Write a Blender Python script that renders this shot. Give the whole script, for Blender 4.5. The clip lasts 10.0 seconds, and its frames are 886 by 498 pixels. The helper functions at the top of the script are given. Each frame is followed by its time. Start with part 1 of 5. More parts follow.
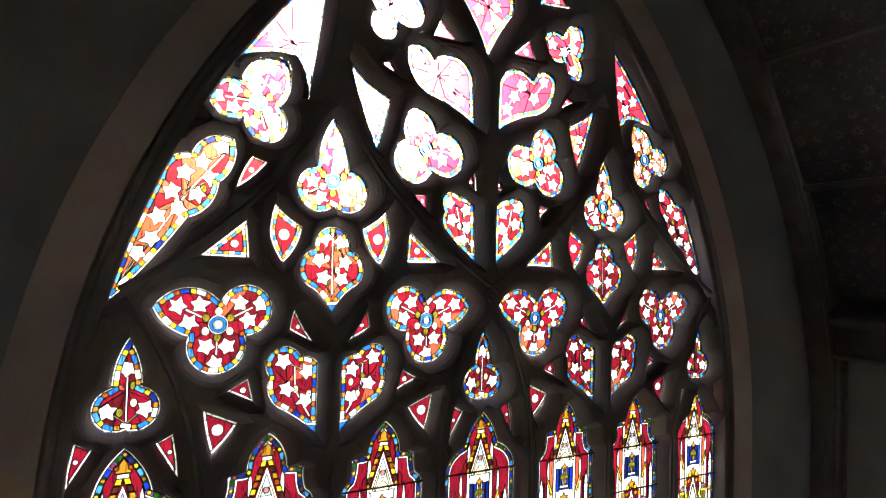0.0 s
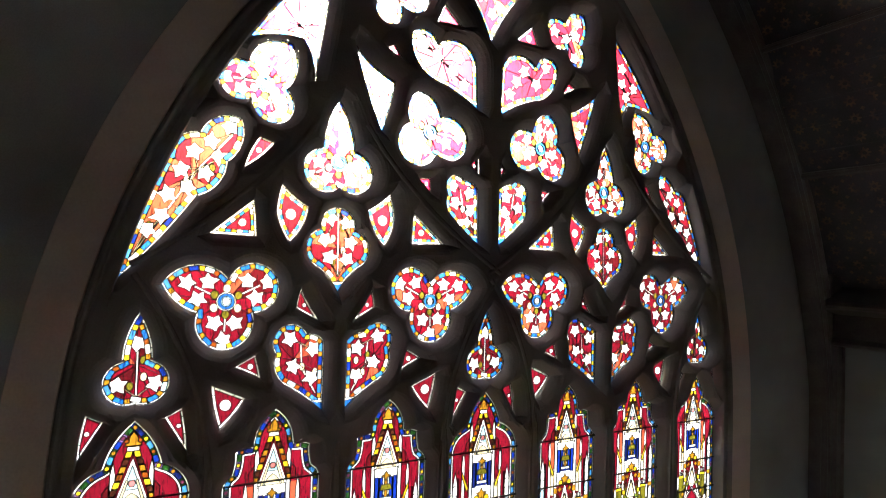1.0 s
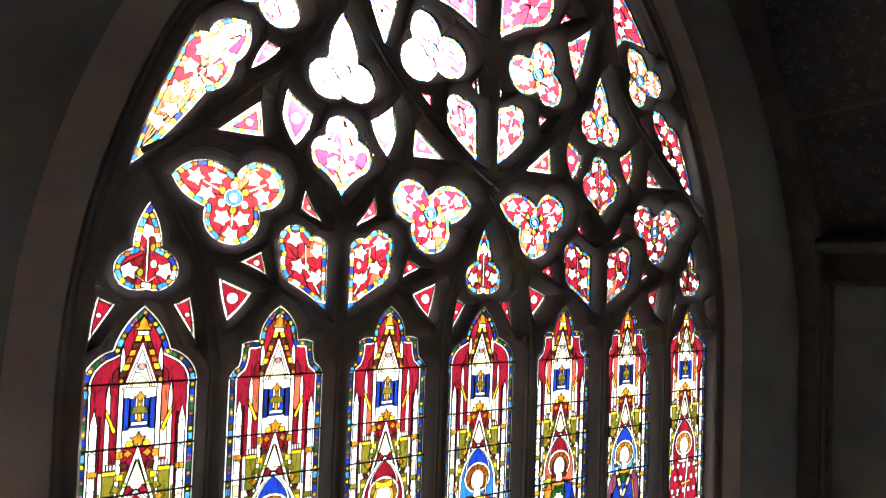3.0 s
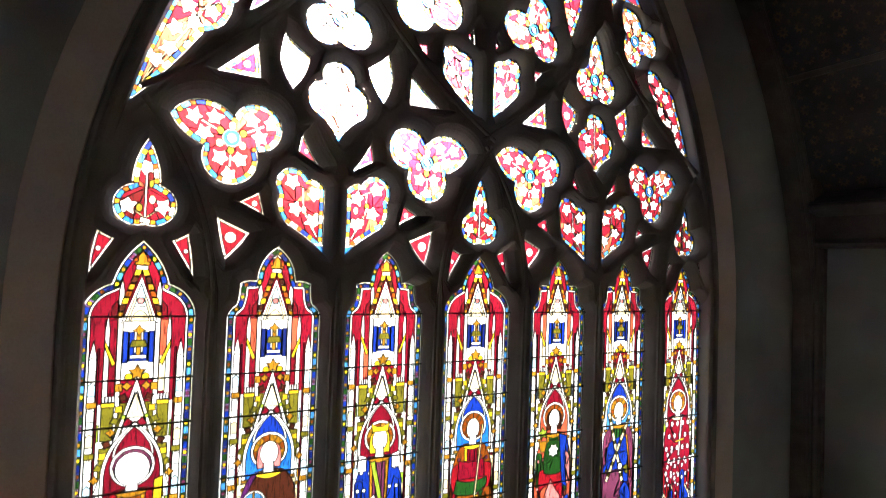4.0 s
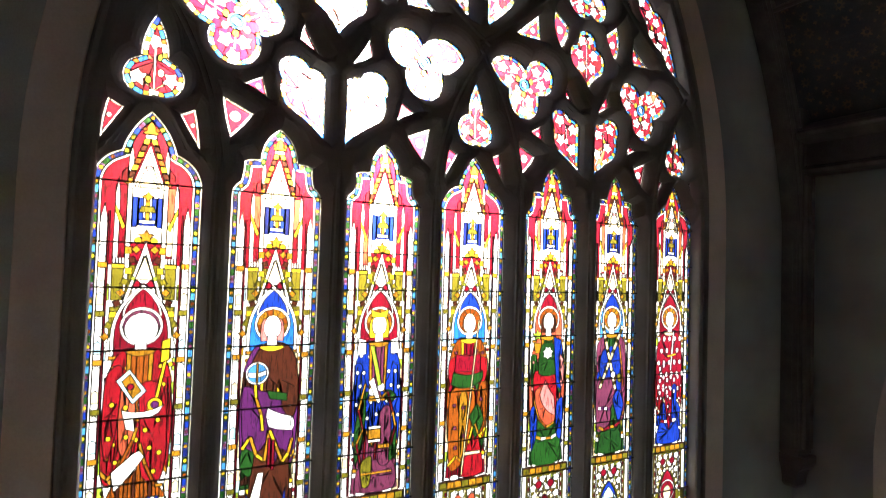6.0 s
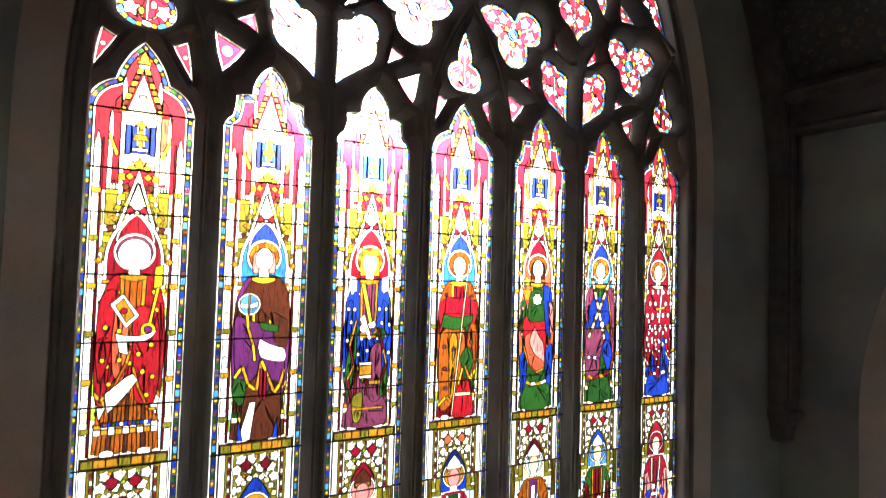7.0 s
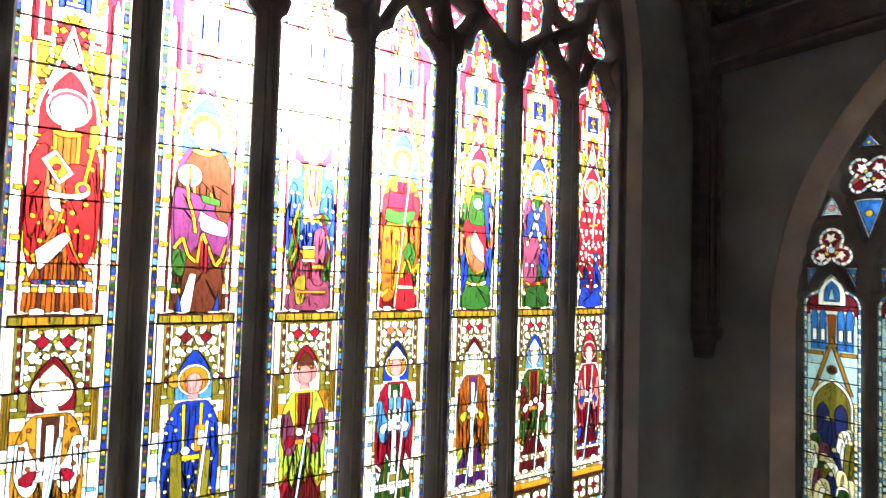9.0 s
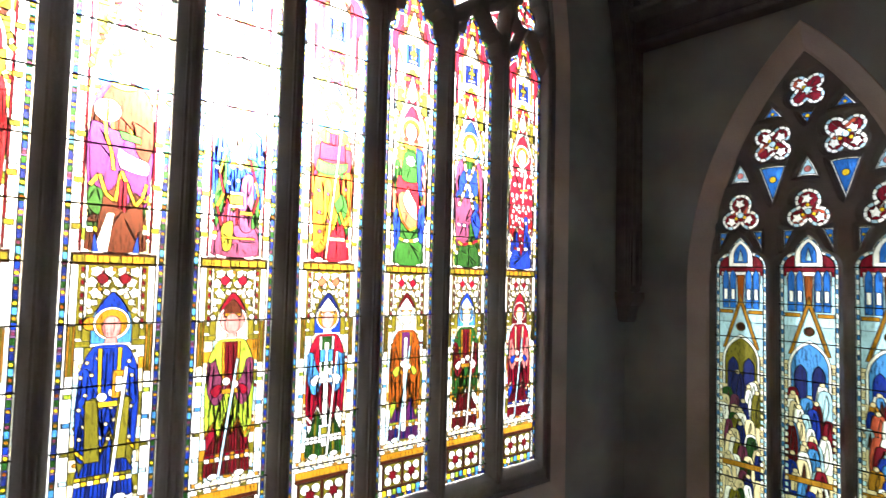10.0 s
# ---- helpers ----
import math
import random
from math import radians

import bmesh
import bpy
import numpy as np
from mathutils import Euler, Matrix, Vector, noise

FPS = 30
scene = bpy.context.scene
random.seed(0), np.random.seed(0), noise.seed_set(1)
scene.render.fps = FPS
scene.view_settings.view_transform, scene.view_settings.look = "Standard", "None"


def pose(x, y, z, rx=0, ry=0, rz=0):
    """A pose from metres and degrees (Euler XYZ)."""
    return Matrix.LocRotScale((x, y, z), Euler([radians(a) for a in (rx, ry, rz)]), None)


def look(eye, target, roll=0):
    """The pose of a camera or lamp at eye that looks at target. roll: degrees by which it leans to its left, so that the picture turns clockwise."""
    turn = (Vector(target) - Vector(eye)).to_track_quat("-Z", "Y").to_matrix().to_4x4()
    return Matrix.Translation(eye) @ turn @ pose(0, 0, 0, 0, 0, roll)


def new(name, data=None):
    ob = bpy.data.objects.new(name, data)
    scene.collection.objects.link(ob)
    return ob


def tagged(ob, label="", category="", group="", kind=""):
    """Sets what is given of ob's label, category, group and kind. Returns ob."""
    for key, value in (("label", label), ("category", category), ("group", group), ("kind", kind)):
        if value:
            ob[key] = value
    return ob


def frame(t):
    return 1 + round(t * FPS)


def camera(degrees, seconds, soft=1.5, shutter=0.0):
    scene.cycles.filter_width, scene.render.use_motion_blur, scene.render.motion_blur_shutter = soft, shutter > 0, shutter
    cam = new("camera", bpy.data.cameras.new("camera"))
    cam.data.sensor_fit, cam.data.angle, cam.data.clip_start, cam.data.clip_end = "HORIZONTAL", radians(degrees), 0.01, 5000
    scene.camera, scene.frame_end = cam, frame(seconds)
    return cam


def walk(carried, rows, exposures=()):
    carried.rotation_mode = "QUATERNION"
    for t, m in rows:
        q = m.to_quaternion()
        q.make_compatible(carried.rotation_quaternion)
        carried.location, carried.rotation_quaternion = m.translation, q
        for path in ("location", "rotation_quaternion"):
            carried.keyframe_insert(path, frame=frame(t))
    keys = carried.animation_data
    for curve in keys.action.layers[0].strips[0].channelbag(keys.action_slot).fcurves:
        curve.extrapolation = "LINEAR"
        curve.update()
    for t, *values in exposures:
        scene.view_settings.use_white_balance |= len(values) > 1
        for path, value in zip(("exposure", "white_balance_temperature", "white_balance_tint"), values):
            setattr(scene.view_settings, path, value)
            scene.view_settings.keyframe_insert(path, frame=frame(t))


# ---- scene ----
import mathutils
cam = camera(75.6, 10.0, soft=1.1, shutter=0.5)
PATH = [
    (0, (-2.322, -3.788, 9.213), (-1.406, -2.011, 9.267), 1.7),
    (0.5, (-2.349, -3.805, 9.154), (-1.43, -2.03, 9.212), 1.7),
    (1, (-2.375, -3.827, 9.076), (-1.456, -2.051, 9.13), 1.8),
    (1.5, (-2.409, -3.852, 8.941), (-1.485, -2.079, 8.996), 1.9),
    (2, (-2.429, -3.875, 8.765), (-1.503, -2.104, 8.826), 1.8),
    (2.5, (-2.437, -3.89, 8.583), (-1.508, -2.12, 8.645), 1.9),
    (4, (-2.426, -3.946, 8.017), (-1.486, -2.181, 8.073), 2.0),
    (4.5, (-2.44, -3.971, 7.808), (-1.499, -2.208, 7.867), 2.0),
    (5, (-2.456, -3.997, 7.612), (-1.513, -2.235, 7.674), 1.9),
    (5.5, (-2.456, -4.034, 7.389), (-1.515, -2.27, 7.456), 1.9),
    (7, (-2.408, -4.158, 6.671), (-1.457, -2.4, 6.749), 1.7),
    (7.5, (-2.398, -4.197, 6.423), (-1.443, -2.441, 6.505), 1.7),
    (8, (-2.412, -4.205, 6.195), (-1.426, -2.468, 6.279), 1.8),
    (8.5, (-2.426, -4.218, 5.983), (-1.377, -2.517, 6.068), 1.7),
    (9, (-2.425, -4.244, 5.77), (-1.304, -2.589, 5.858), 1.7),
    (9.5, (-2.426, -4.259, 5.545), (-1.217, -2.669, 5.644), 1.5),
    (10, (-2.392, -4.297, 5.341), (-1.099, -2.775, 5.443), 1.4),
]
walk(cam, [(t, look(eye, target, roll)) for t, eye, target, roll in PATH],
     exposures=[(0, 2.47, 5900, 8), (2.5, 2.49, 5900, 8), (5, 2.47, 5900, 8), (7.5, 2.45, 5950, 9), (10, 2.78, 5900, 10)])

# ---------------------------------------------------------------- world, sun
SUN_ELEVATION, SUN_AZIMUTH = radians(18.4), radians(16.9)
world = bpy.data.worlds.new("sky")
scene.world = world
world.use_nodes = True
wn, wl = world.node_tree.nodes, world.node_tree.links
sky = wn.new("ShaderNodeTexSky")
sky.sky_type = "NISHITA"
sky.sun_disc = False
sky.sun_elevation, sky.sun_rotation = SUN_ELEVATION, SUN_AZIMUTH
sky.air_density, sky.dust_density, sky.ozone_density = 1.0, 9.0, 1.0
wl.new(sky.outputs["Color"], wn["Background"].inputs["Color"])
wn["Background"].inputs["Strength"].default_value = 0.12

sun = new("sun", bpy.data.lights.new("sun", "SUN"))
sun.data.energy, sun.data.angle, sun.data.color = 5.0, radians(0.53), (1.0, 0.965, 0.93)
SUN_WAY = Vector((math.sin(SUN_AZIMUTH) * math.cos(SUN_ELEVATION), math.cos(SUN_AZIMUTH) * math.cos(SUN_ELEVATION), math.sin(SUN_ELEVATION)))
sun.matrix_world = look(tuple(SUN_WAY * 60), (0, 0, 0))


# ---------------------------------------------------------------- materials
def surface(name, colour, rough=0.8, vary=0.25, scale=4.0, fine=60.0, bump=0.25, metal=0.0, second=None, specular=0.3):
    """A rough opaque surface with stains at one scale and grain at another."""
    m = bpy.data.materials.new(name)
    m.use_nodes = True
    n, k = m.node_tree.nodes, m.node_tree.links
    p = n["Principled BSDF"]
    geo = n.new("ShaderNodeNewGeometry")
    big, small = n.new("ShaderNodeTexNoise"), n.new("ShaderNodeTexNoise")
    big.inputs["Scale"].default_value, big.inputs["Detail"].default_value = scale, 5
    small.inputs["Scale"].default_value, small.inputs["Detail"].default_value = fine, 4
    for t in (big, small):
        k.new(geo.outputs["Position"], t.inputs["Vector"])
    ramp = n.new("ShaderNodeValToRGB")
    e = ramp.color_ramp.elements
    e[0].position, e[1].position = 0.3, 0.72
    e[0].color = (*[c * (1 - vary) for c in colour], 1)
    e[1].color = (*(second or [min(1, c * (1 + vary)) for c in colour]), 1)
    mix = n.new("ShaderNodeMix")
    mix.data_type, mix.blend_type = "RGBA", "OVERLAY"
    mix.inputs["Factor"].default_value = vary
    k.new(big.outputs["Fac"], ramp.inputs["Fac"])
    k.new(ramp.outputs["Color"], mix.inputs[6])
    k.new(small.outputs["Fac"], mix.inputs[7])
    k.new(mix.outputs[2], p.inputs["Base Color"])
    b = n.new("ShaderNodeBump")
    b.inputs["Strength"].default_value, b.inputs["Distance"].default_value = bump, 0.01
    k.new(small.outputs["Fac"], b.inputs["Height"])
    k.new(b.outputs["Normal"], p.inputs["Normal"])
    p.inputs["Roughness"].default_value, p.inputs["Metallic"].default_value = rough, metal
    p.inputs["Specular IOR Level"].default_value = specular
    return m


def glass(name, colour, clear=0.10, hazy=0.68, paint=0.5):
    """Stained antique glass: partly clear, partly scattering, streaky, with a faint painted shade."""
    m = bpy.data.materials.new(name)
    m.use_nodes = True
    n, k = m.node_tree.nodes, m.node_tree.links
    n.remove(n["Principled BSDF"])
    geo, info = n.new("ShaderNodeNewGeometry"), n.new("ShaderNodeObjectInfo")
    streak, grime = n.new("ShaderNodeTexNoise"), n.new("ShaderNodeTexNoise")
    streak.inputs["Scale"].default_value, streak.inputs["Detail"].default_value = 9, 3
    grime.inputs["Scale"].default_value, grime.inputs["Detail"].default_value = 70, 3
    for t in (streak, grime):
        k.new(geo.outputs["Position"], t.inputs["Vector"])
    add = n.new("ShaderNodeMath")
    add.operation = "MULTIPLY_ADD"
    add.inputs[1].default_value = 0.5
    k.new(info.outputs["Random"], add.inputs[0])
    k.new(streak.outputs["Fac"], add.inputs[2])
    ramp = n.new("ShaderNodeValToRGB")
    e = ramp.color_ramp.elements
    e[0].position, e[1].position = 0.35, 0.95
    e[0].color = (*[c * 0.72 for c in colour], 1)
    e[1].color = (*[min(0.97, c * 1.25) for c in colour], 1)
    k.new(add.outputs[0], ramp.inputs["Fac"])
    dirt = n.new("ShaderNodeMix")
    dirt.data_type, dirt.blend_type = "RGBA", "MULTIPLY"
    dirt.inputs["Factor"].default_value = 0.3
    k.new(ramp.outputs["Color"], dirt.inputs[6])
    k.new(grime.outputs["Fac"], dirt.inputs[7])
    # brushed lines of glass paint, running mostly upright
    wide = n.new("ShaderNodeMapping")
    wide.inputs["Scale"].default_value = (75, 75, 11)
    k.new(geo.outputs["Position"], wide.inputs["Vector"])
    brush = n.new("ShaderNodeTexNoise")
    brush.inputs["Scale"].default_value, brush.inputs["Detail"].default_value, brush.inputs["Distortion"].default_value = 1.0, 3, 0.8
    k.new(wide.outputs["Vector"], brush.inputs["Vector"])
    trace = n.new("ShaderNodeValToRGB")
    te = trace.color_ramp.elements
    te[0].position, te[1].position = 0.36, 0.47
    te[0].color, te[1].color = (1 - paint, 1 - paint, 1 - paint, 1), (1, 1, 1, 1)
    k.new(brush.outputs["Fac"], trace.inputs["Fac"])
    painted = n.new("ShaderNodeMix")
    painted.data_type, painted.blend_type = "RGBA", "MULTIPLY"
    painted.inputs["Factor"].default_value = 1.0
    k.new(dirt.outputs[2], painted.inputs[6])
    k.new(trace.outputs["Color"], painted.inputs[7])
    dirt = painted
    thru, scatter, mix = n.new("ShaderNodeBsdfTransparent"), n.new("ShaderNodeBsdfTranslucent"), n.new("ShaderNodeMixShader")
    gloss, top = n.new("ShaderNodeBsdfGlossy"), n.new("ShaderNodeMixShader")
    gloss.inputs["Roughness"].default_value = 0.15
    mix.inputs["Fac"].default_value, top.inputs["Fac"].default_value = clear, 0.03
    k.new(dirt.outputs[2], thru.inputs["Color"])
    k.new(dirt.outputs[2], scatter.inputs["Color"])
    haze, both_ways = n.new("ShaderNodeBsdfRefraction"), n.new("ShaderNodeMixShader")
    haze.inputs["Roughness"].default_value, haze.inputs["IOR"].default_value = 0.9, 1.25
    both_ways.inputs["Fac"].default_value = hazy
    k.new(dirt.outputs[2], haze.inputs["Color"])
    k.new(scatter.outputs[0], both_ways.inputs[1])
    k.new(haze.outputs[0], both_ways.inputs[2])
    # lens glare put into the glass: a narrow, hardly tinted lobe towards the sun
    veil, veiled = n.new("ShaderNodeBsdfRefraction"), n.new("ShaderNodeMixShader")
    veil.inputs["Color"].default_value = (0.95, 0.93, 0.88, 1)
    veil.inputs["Roughness"].default_value, veil.inputs["IOR"].default_value = 0.9, 1.12
    veiled.inputs["Fac"].default_value = 0.0085
    k.new(both_ways.outputs[0], veiled.inputs[1])
    k.new(veil.outputs[0], veiled.inputs[2])
    k.new(veiled.outputs[0], mix.inputs[1])
    k.new(thru.outputs[0], mix.inputs[2])
    k.new(mix.outputs[0], top.inputs[1])
    k.new(gloss.outputs[0], top.inputs[2])
    k.new(top.outputs[0], n["Material Output"].inputs["Surface"])
    return m


STONE = surface("window_stone", (0.205, 0.19, 0.18), 0.85, 0.16, 3.0, 90, 0.3)
BAND = surface("dressed_stone", (0.56, 0.48, 0.425), 0.85, 0.18, 1.5, 70, 0.3)
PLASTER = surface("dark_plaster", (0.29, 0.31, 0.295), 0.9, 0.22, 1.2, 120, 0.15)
WOOD = surface("dark_stained_oak", (0.115, 0.096, 0.088), 0.42, 0.3, 5.0, 50, 0.3, specular=0.5)
# for unseen walls and floor: kept pale so they bounce window light
BOUNCE_WHITE = surface("bounce_white", (0.68, 0.66, 0.62), 0.9, 0.12, 1.2, 120, 0.15)
FLOOR = surface("stone_floor", (0.45, 0.42, 0.37), 0.6, 0.25, 2.0, 60, 0.2)
LEAD = surface("lead", (0.05, 0.05, 0.052), 0.6, 0.2, 20, 120, 0.2, 0.6)
IRON = surface("iron_bar", (0.03, 0.028, 0.026), 0.7, 0.3, 20, 120, 0.2, 0.5)
GRASS = surface("grass_outside", (0.10, 0.13, 0.06), 0.95, 0.4, 0.5, 8, 0.3)
STENCIL = surface("stencilled_ceiling", (0.082, 0.080, 0.082), 0.75, 0.25, 3.0, 60, 0.2)


def stencil(m, repeat, paint):
    """Faded rosettes and small crosses, stencilled in rows over the boards."""
    n, k = m.node_tree.nodes, m.node_tree.links
    p = n["Principled BSDF"]
    base = p.inputs["Base Color"].links[0].from_socket
    geo, sep = n.new("ShaderNodeNewGeometry"), n.new("ShaderNodeSeparateXYZ")
    k.new(geo.outputs["Position"], sep.inputs[0])

    def op(kind, a, b=None, c=None):
        q = n.new("ShaderNodeMath")
        q.operation = kind
        for i, v in enumerate((a, b, c)):
            if v is None:
                continue
            if isinstance(v, (int, float)):
                q.inputs[i].default_value = v
            else:
                k.new(v, q.inputs[i])
        return q.outputs[0]
    cell = [op("SUBTRACT", op("FRACT", op("MULTIPLY", v, f / repeat)), 0.5) for v, f in ((sep.outputs["Y"], 1.0), (sep.outputs["Z"], 1.1547))]
    radius = op("SQRT", op("ADD", op("POWER", cell[0], 2), op("POWER", cell[1], 2)))
    turn = op("ARCTAN2", cell[1], cell[0])
    petals = op("MULTIPLY_ADD", op("COSINE", op("MULTIPLY", turn, 8)), 0.07, 0.27)
    flower = op("LESS_THAN", radius, petals)
    eye = op("GREATER_THAN", radius, 0.11)
    corner = op("GREATER_THAN", radius, 0.62)
    worn = n.new("ShaderNodeTexNoise")
    worn.inputs["Scale"].default_value, worn.inputs["Detail"].default_value = 9, 6
    k.new(geo.outputs["Position"], worn.inputs["Vector"])
    left = n.new("ShaderNodeMapRange")
    left.inputs["From Min"].default_value, left.inputs["From Max"].default_value = 0.42, 0.66
    k.new(worn.outputs["Fac"], left.inputs["Value"])
    mask = op("MULTIPLY", op("MAXIMUM", op("MULTIPLY", flower, eye), corner), left.outputs["Result"])
    mix = n.new("ShaderNodeMix")
    mix.data_type = "RGBA"
    k.new(mask, mix.inputs["Factor"])
    k.new(base, mix.inputs[6])
    mix.inputs[7].default_value = (*paint, 1)
    k.new(mix.outputs[2], p.inputs["Base Color"])


stencil(STENCIL, 0.17, (0.24, 0.155, 0.10))

TINTS = dict(white=(0.92, 0.91, 0.86), cream=(0.60, 0.50, 0.30), red=(0.125, 0.0013, 0.010), ruby=(0.070, 0.0015, 0.005), pink=(0.42, 0.14, 0.14),
             salmon=(0.34, 0.060, 0.028), blue=(0.005, 0.020, 0.22), navy=(0.004, 0.009, 0.085), scarlet=(0.18, 0.0028, 0.008), azure=(0.018, 0.11, 0.42), sky=(0.045, 0.17, 0.42), pale=(0.36, 0.55, 0.68),
             yellow=(0.52, 0.34, 0.008), gold=(0.26, 0.12, 0.006), amber=(0.17, 0.040, 0.003), brown=(0.034, 0.0075, 0.0035), olive=(0.10, 0.088, 0.006),
             green=(0.009, 0.042, 0.006), lime=(0.20, 0.28, 0.02), purple=(0.060, 0.009, 0.072), mauve=(0.10, 0.020, 0.052), violet=(0.20, 0.10, 0.30))
GLASS = {k: glass(k + "_glass", v, paint=0.35 if k in ("white", "cream", "pale", "yellow") else 0.72) for k, v in TINTS.items()}


# ---------------------------------------------------------------- small tools
def mesh_object(name, verts, faces, materials, parent=None, index=None, smooth=False):
    me = bpy.data.meshes.new(name)
    me.from_pydata(verts, [], faces)
    for m in materials if isinstance(materials, (list, tuple)) else [materials]:
        me.materials.append(m)
    if index is not None:
        me.polygons.foreach_set("material_index", index)
    if smooth:
        me.polygons.foreach_set("use_smooth", [True] * len(me.polygons))
    me.update()
    ob = new(name, me)
    if parent:
        ob.parent = parent
    return ob


def part(name, bm, material, parent=None, label=""):
    me = bpy.data.meshes.new(name)
    bm.to_mesh(me)
    bm.free()
    me.materials.append(material)
    ob = new(name, me)
    if parent:
        ob.parent = parent
    return tagged(ob, label)


def box(x0, x1, y0, y1, z0, z1, bevel=0.0):
    bm = bmesh.new()
    bmesh.ops.create_cube(bm, size=1.0)
    bmesh.ops.transform(bm, matrix=Matrix.Translation(((x0 + x1) / 2, (y0 + y1) / 2, (z0 + z1) / 2)) @ Matrix.Diagonal((x1 - x0, y1 - y0, z1 - z0, 1)), verts=bm.verts)
    if bevel:
        bmesh.ops.bevel(bm, geom=bm.edges[:], offset=bevel, segments=2, affect="EDGES")
    return bm


def arcs(*v, seg=0.02):
    """A closed outline from (x, z, bulge) triples; a bulge is tan(angle / 4) of the arc to the next corner, positive to the right of the way."""
    pts = [v[i:i + 3] for i in range(0, len(v), 3)]
    out = []
    for (x0, z0, b), (x1, z1, _) in zip(pts, pts[1:] + pts[:1]):
        dx, dz = x1 - x0, z1 - z0
        chord = math.hypot(dx, dz)
        if abs(b) < 0.01:
            steps = 1
        else:
            steps = max(3, min(22, int(chord * (1 + abs(b)) / seg)))
        for i in range(steps):
            s = i / steps
            if abs(b) < 0.01:
                out.append((x0 + dx * s, z0 + dz * s))
                continue
            ang = 4 * math.atan(b)
            r = chord / 2 / math.sin(ang / 2)
            h = r * math.cos(ang / 2)
            cx, cz = (x0 + x1) / 2 - dz / chord * h, (z0 + z1) / 2 + dx / chord * h
            a0 = math.atan2(z0 - cz, x0 - cx) + ang * s
            out.append((cx + abs(r) * math.cos(a0), cz + abs(r) * math.sin(a0)))
    return np.array(out)


def area(p):
    x, z = p[:, 0], p[:, 1]
    return 0.5 * float(np.sum(x * np.roll(z, -1) - np.roll(x, -1) * z))


def ccw(p):
    return p if area(p) > 0 else p[::-1]


def mirror(p, axis=0.0):
    q = p.copy()
    q[:, 0] = 2 * axis - q[:, 0]
    return q[::-1]


def resample(p, step):
    q = np.vstack([p, p[:1]])
    out = []
    for a, b in zip(q[:-1], q[1:]):
        n = max(1, int(math.ceil(np.hypot(*(b - a)) / step)))
        for i in range(n):
            out.append(a + (b - a) * i / n)
    return np.array(out)


def shifted(p, d, step=0.012):
    """The outline moved by d inwards (minus: outwards), without the points that come too near."""
    p = resample(ccw(p), step)
    t = np.roll(p, -1, 0) - np.roll(p, 1, 0)
    t /= np.maximum(np.hypot(t[:, 0], t[:, 1]), 1e-9)[:, None]
    q = p + np.stack([-t[:, 1], t[:, 0]], 1) * d
    if abs(d) > 1e-6:
        dist = np.sqrt(((q[:, None, :] - p[None, :, :]) ** 2).sum(2)).min(1)
        q = q[dist > abs(d) * 0.93]
    return q if len(q) >= 4 and abs(area(q)) > 1e-5 else None


def simpler(p, tol=0.0007):
    """Drops the points that lie on the line of their neighbours."""
    out = [p[0]]
    i = 0
    while i < len(p) - 1:
        j = i + 1
        while j + 1 < len(p) and j - i < 40:
            a, b = p[i], p[j + 1]
            d = b - a
            m = p[i + 1:j + 1] - a
            if np.abs(d[0] * m[:, 1] - d[1] * m[:, 0]).max() > tol * max(np.hypot(*d), 1e-9):
                break
            j += 1
        out.append(p[j])
        i = j
    return np.array(out)


def along(p, step):
    """Even steps along a closed outline: places and ways."""
    q = np.vstack([p, p[:1]])
    seg = np.hypot(*(q[1:] - q[:-1]).T)
    acc = np.concatenate([[0], np.cumsum(seg)])
    n = max(3, int(acc[-1] / step))
    for i in range(n):
        s = acc[-1] * i / n
        j = min(len(seg) - 1, int(np.searchsorted(acc, s, side="right")) - 1)
        f = (s - acc[j]) / max(seg[j], 1e-9)
        w = (q[j + 1] - q[j]) / max(seg[j], 1e-9)
        yield i, q[j] + (q[j + 1] - q[j]) * f, w, acc[-1] / n


def disc(x, z, r, n=14, rz=None):
    a = np.arange(n) * 2 * math.pi / n
    return np.stack([x + r * np.cos(a), z + (rz or r) * np.sin(a)], 1)


def rect(x0, x1, z0, z1):
    return np.array([(x0, z0), (x1, z0), (x1, z1), (x0, z1)], float)


def poly(*v):
    return np.array(v, float).reshape(-1, 2)


def strip(a, b, w):
    a, b = np.array(a, float), np.array(b, float)
    t = (b - a) / np.hypot(*(b - a))
    n = np.array([-t[1], t[0]]) * w / 2
    return np.array([a - n, b - n, b + n, a + n])


def star(x, z, r, turn, points=5, waist=0.55):
    a = turn + np.arange(points * 2) * math.pi / points
    k = np.where(np.arange(points * 2) % 2 == 0, r, r * waist)
    return np.stack([x + k * np.cos(a), z + k * np.sin(a)], 1)


def inside(p, x, z):
    a, b = p, np.roll(p, -1, 0)
    hit = (a[:, 1] > z) != (b[:, 1] > z)
    with np.errstate(divide="ignore", invalid="ignore"):
        cross = (b[:, 0] - a[:, 0]) * (z - a[:, 1]) / (b[:, 1] - a[:, 1]) + a[:, 0]
    return bool(np.sum(hit & (x < cross)) % 2)


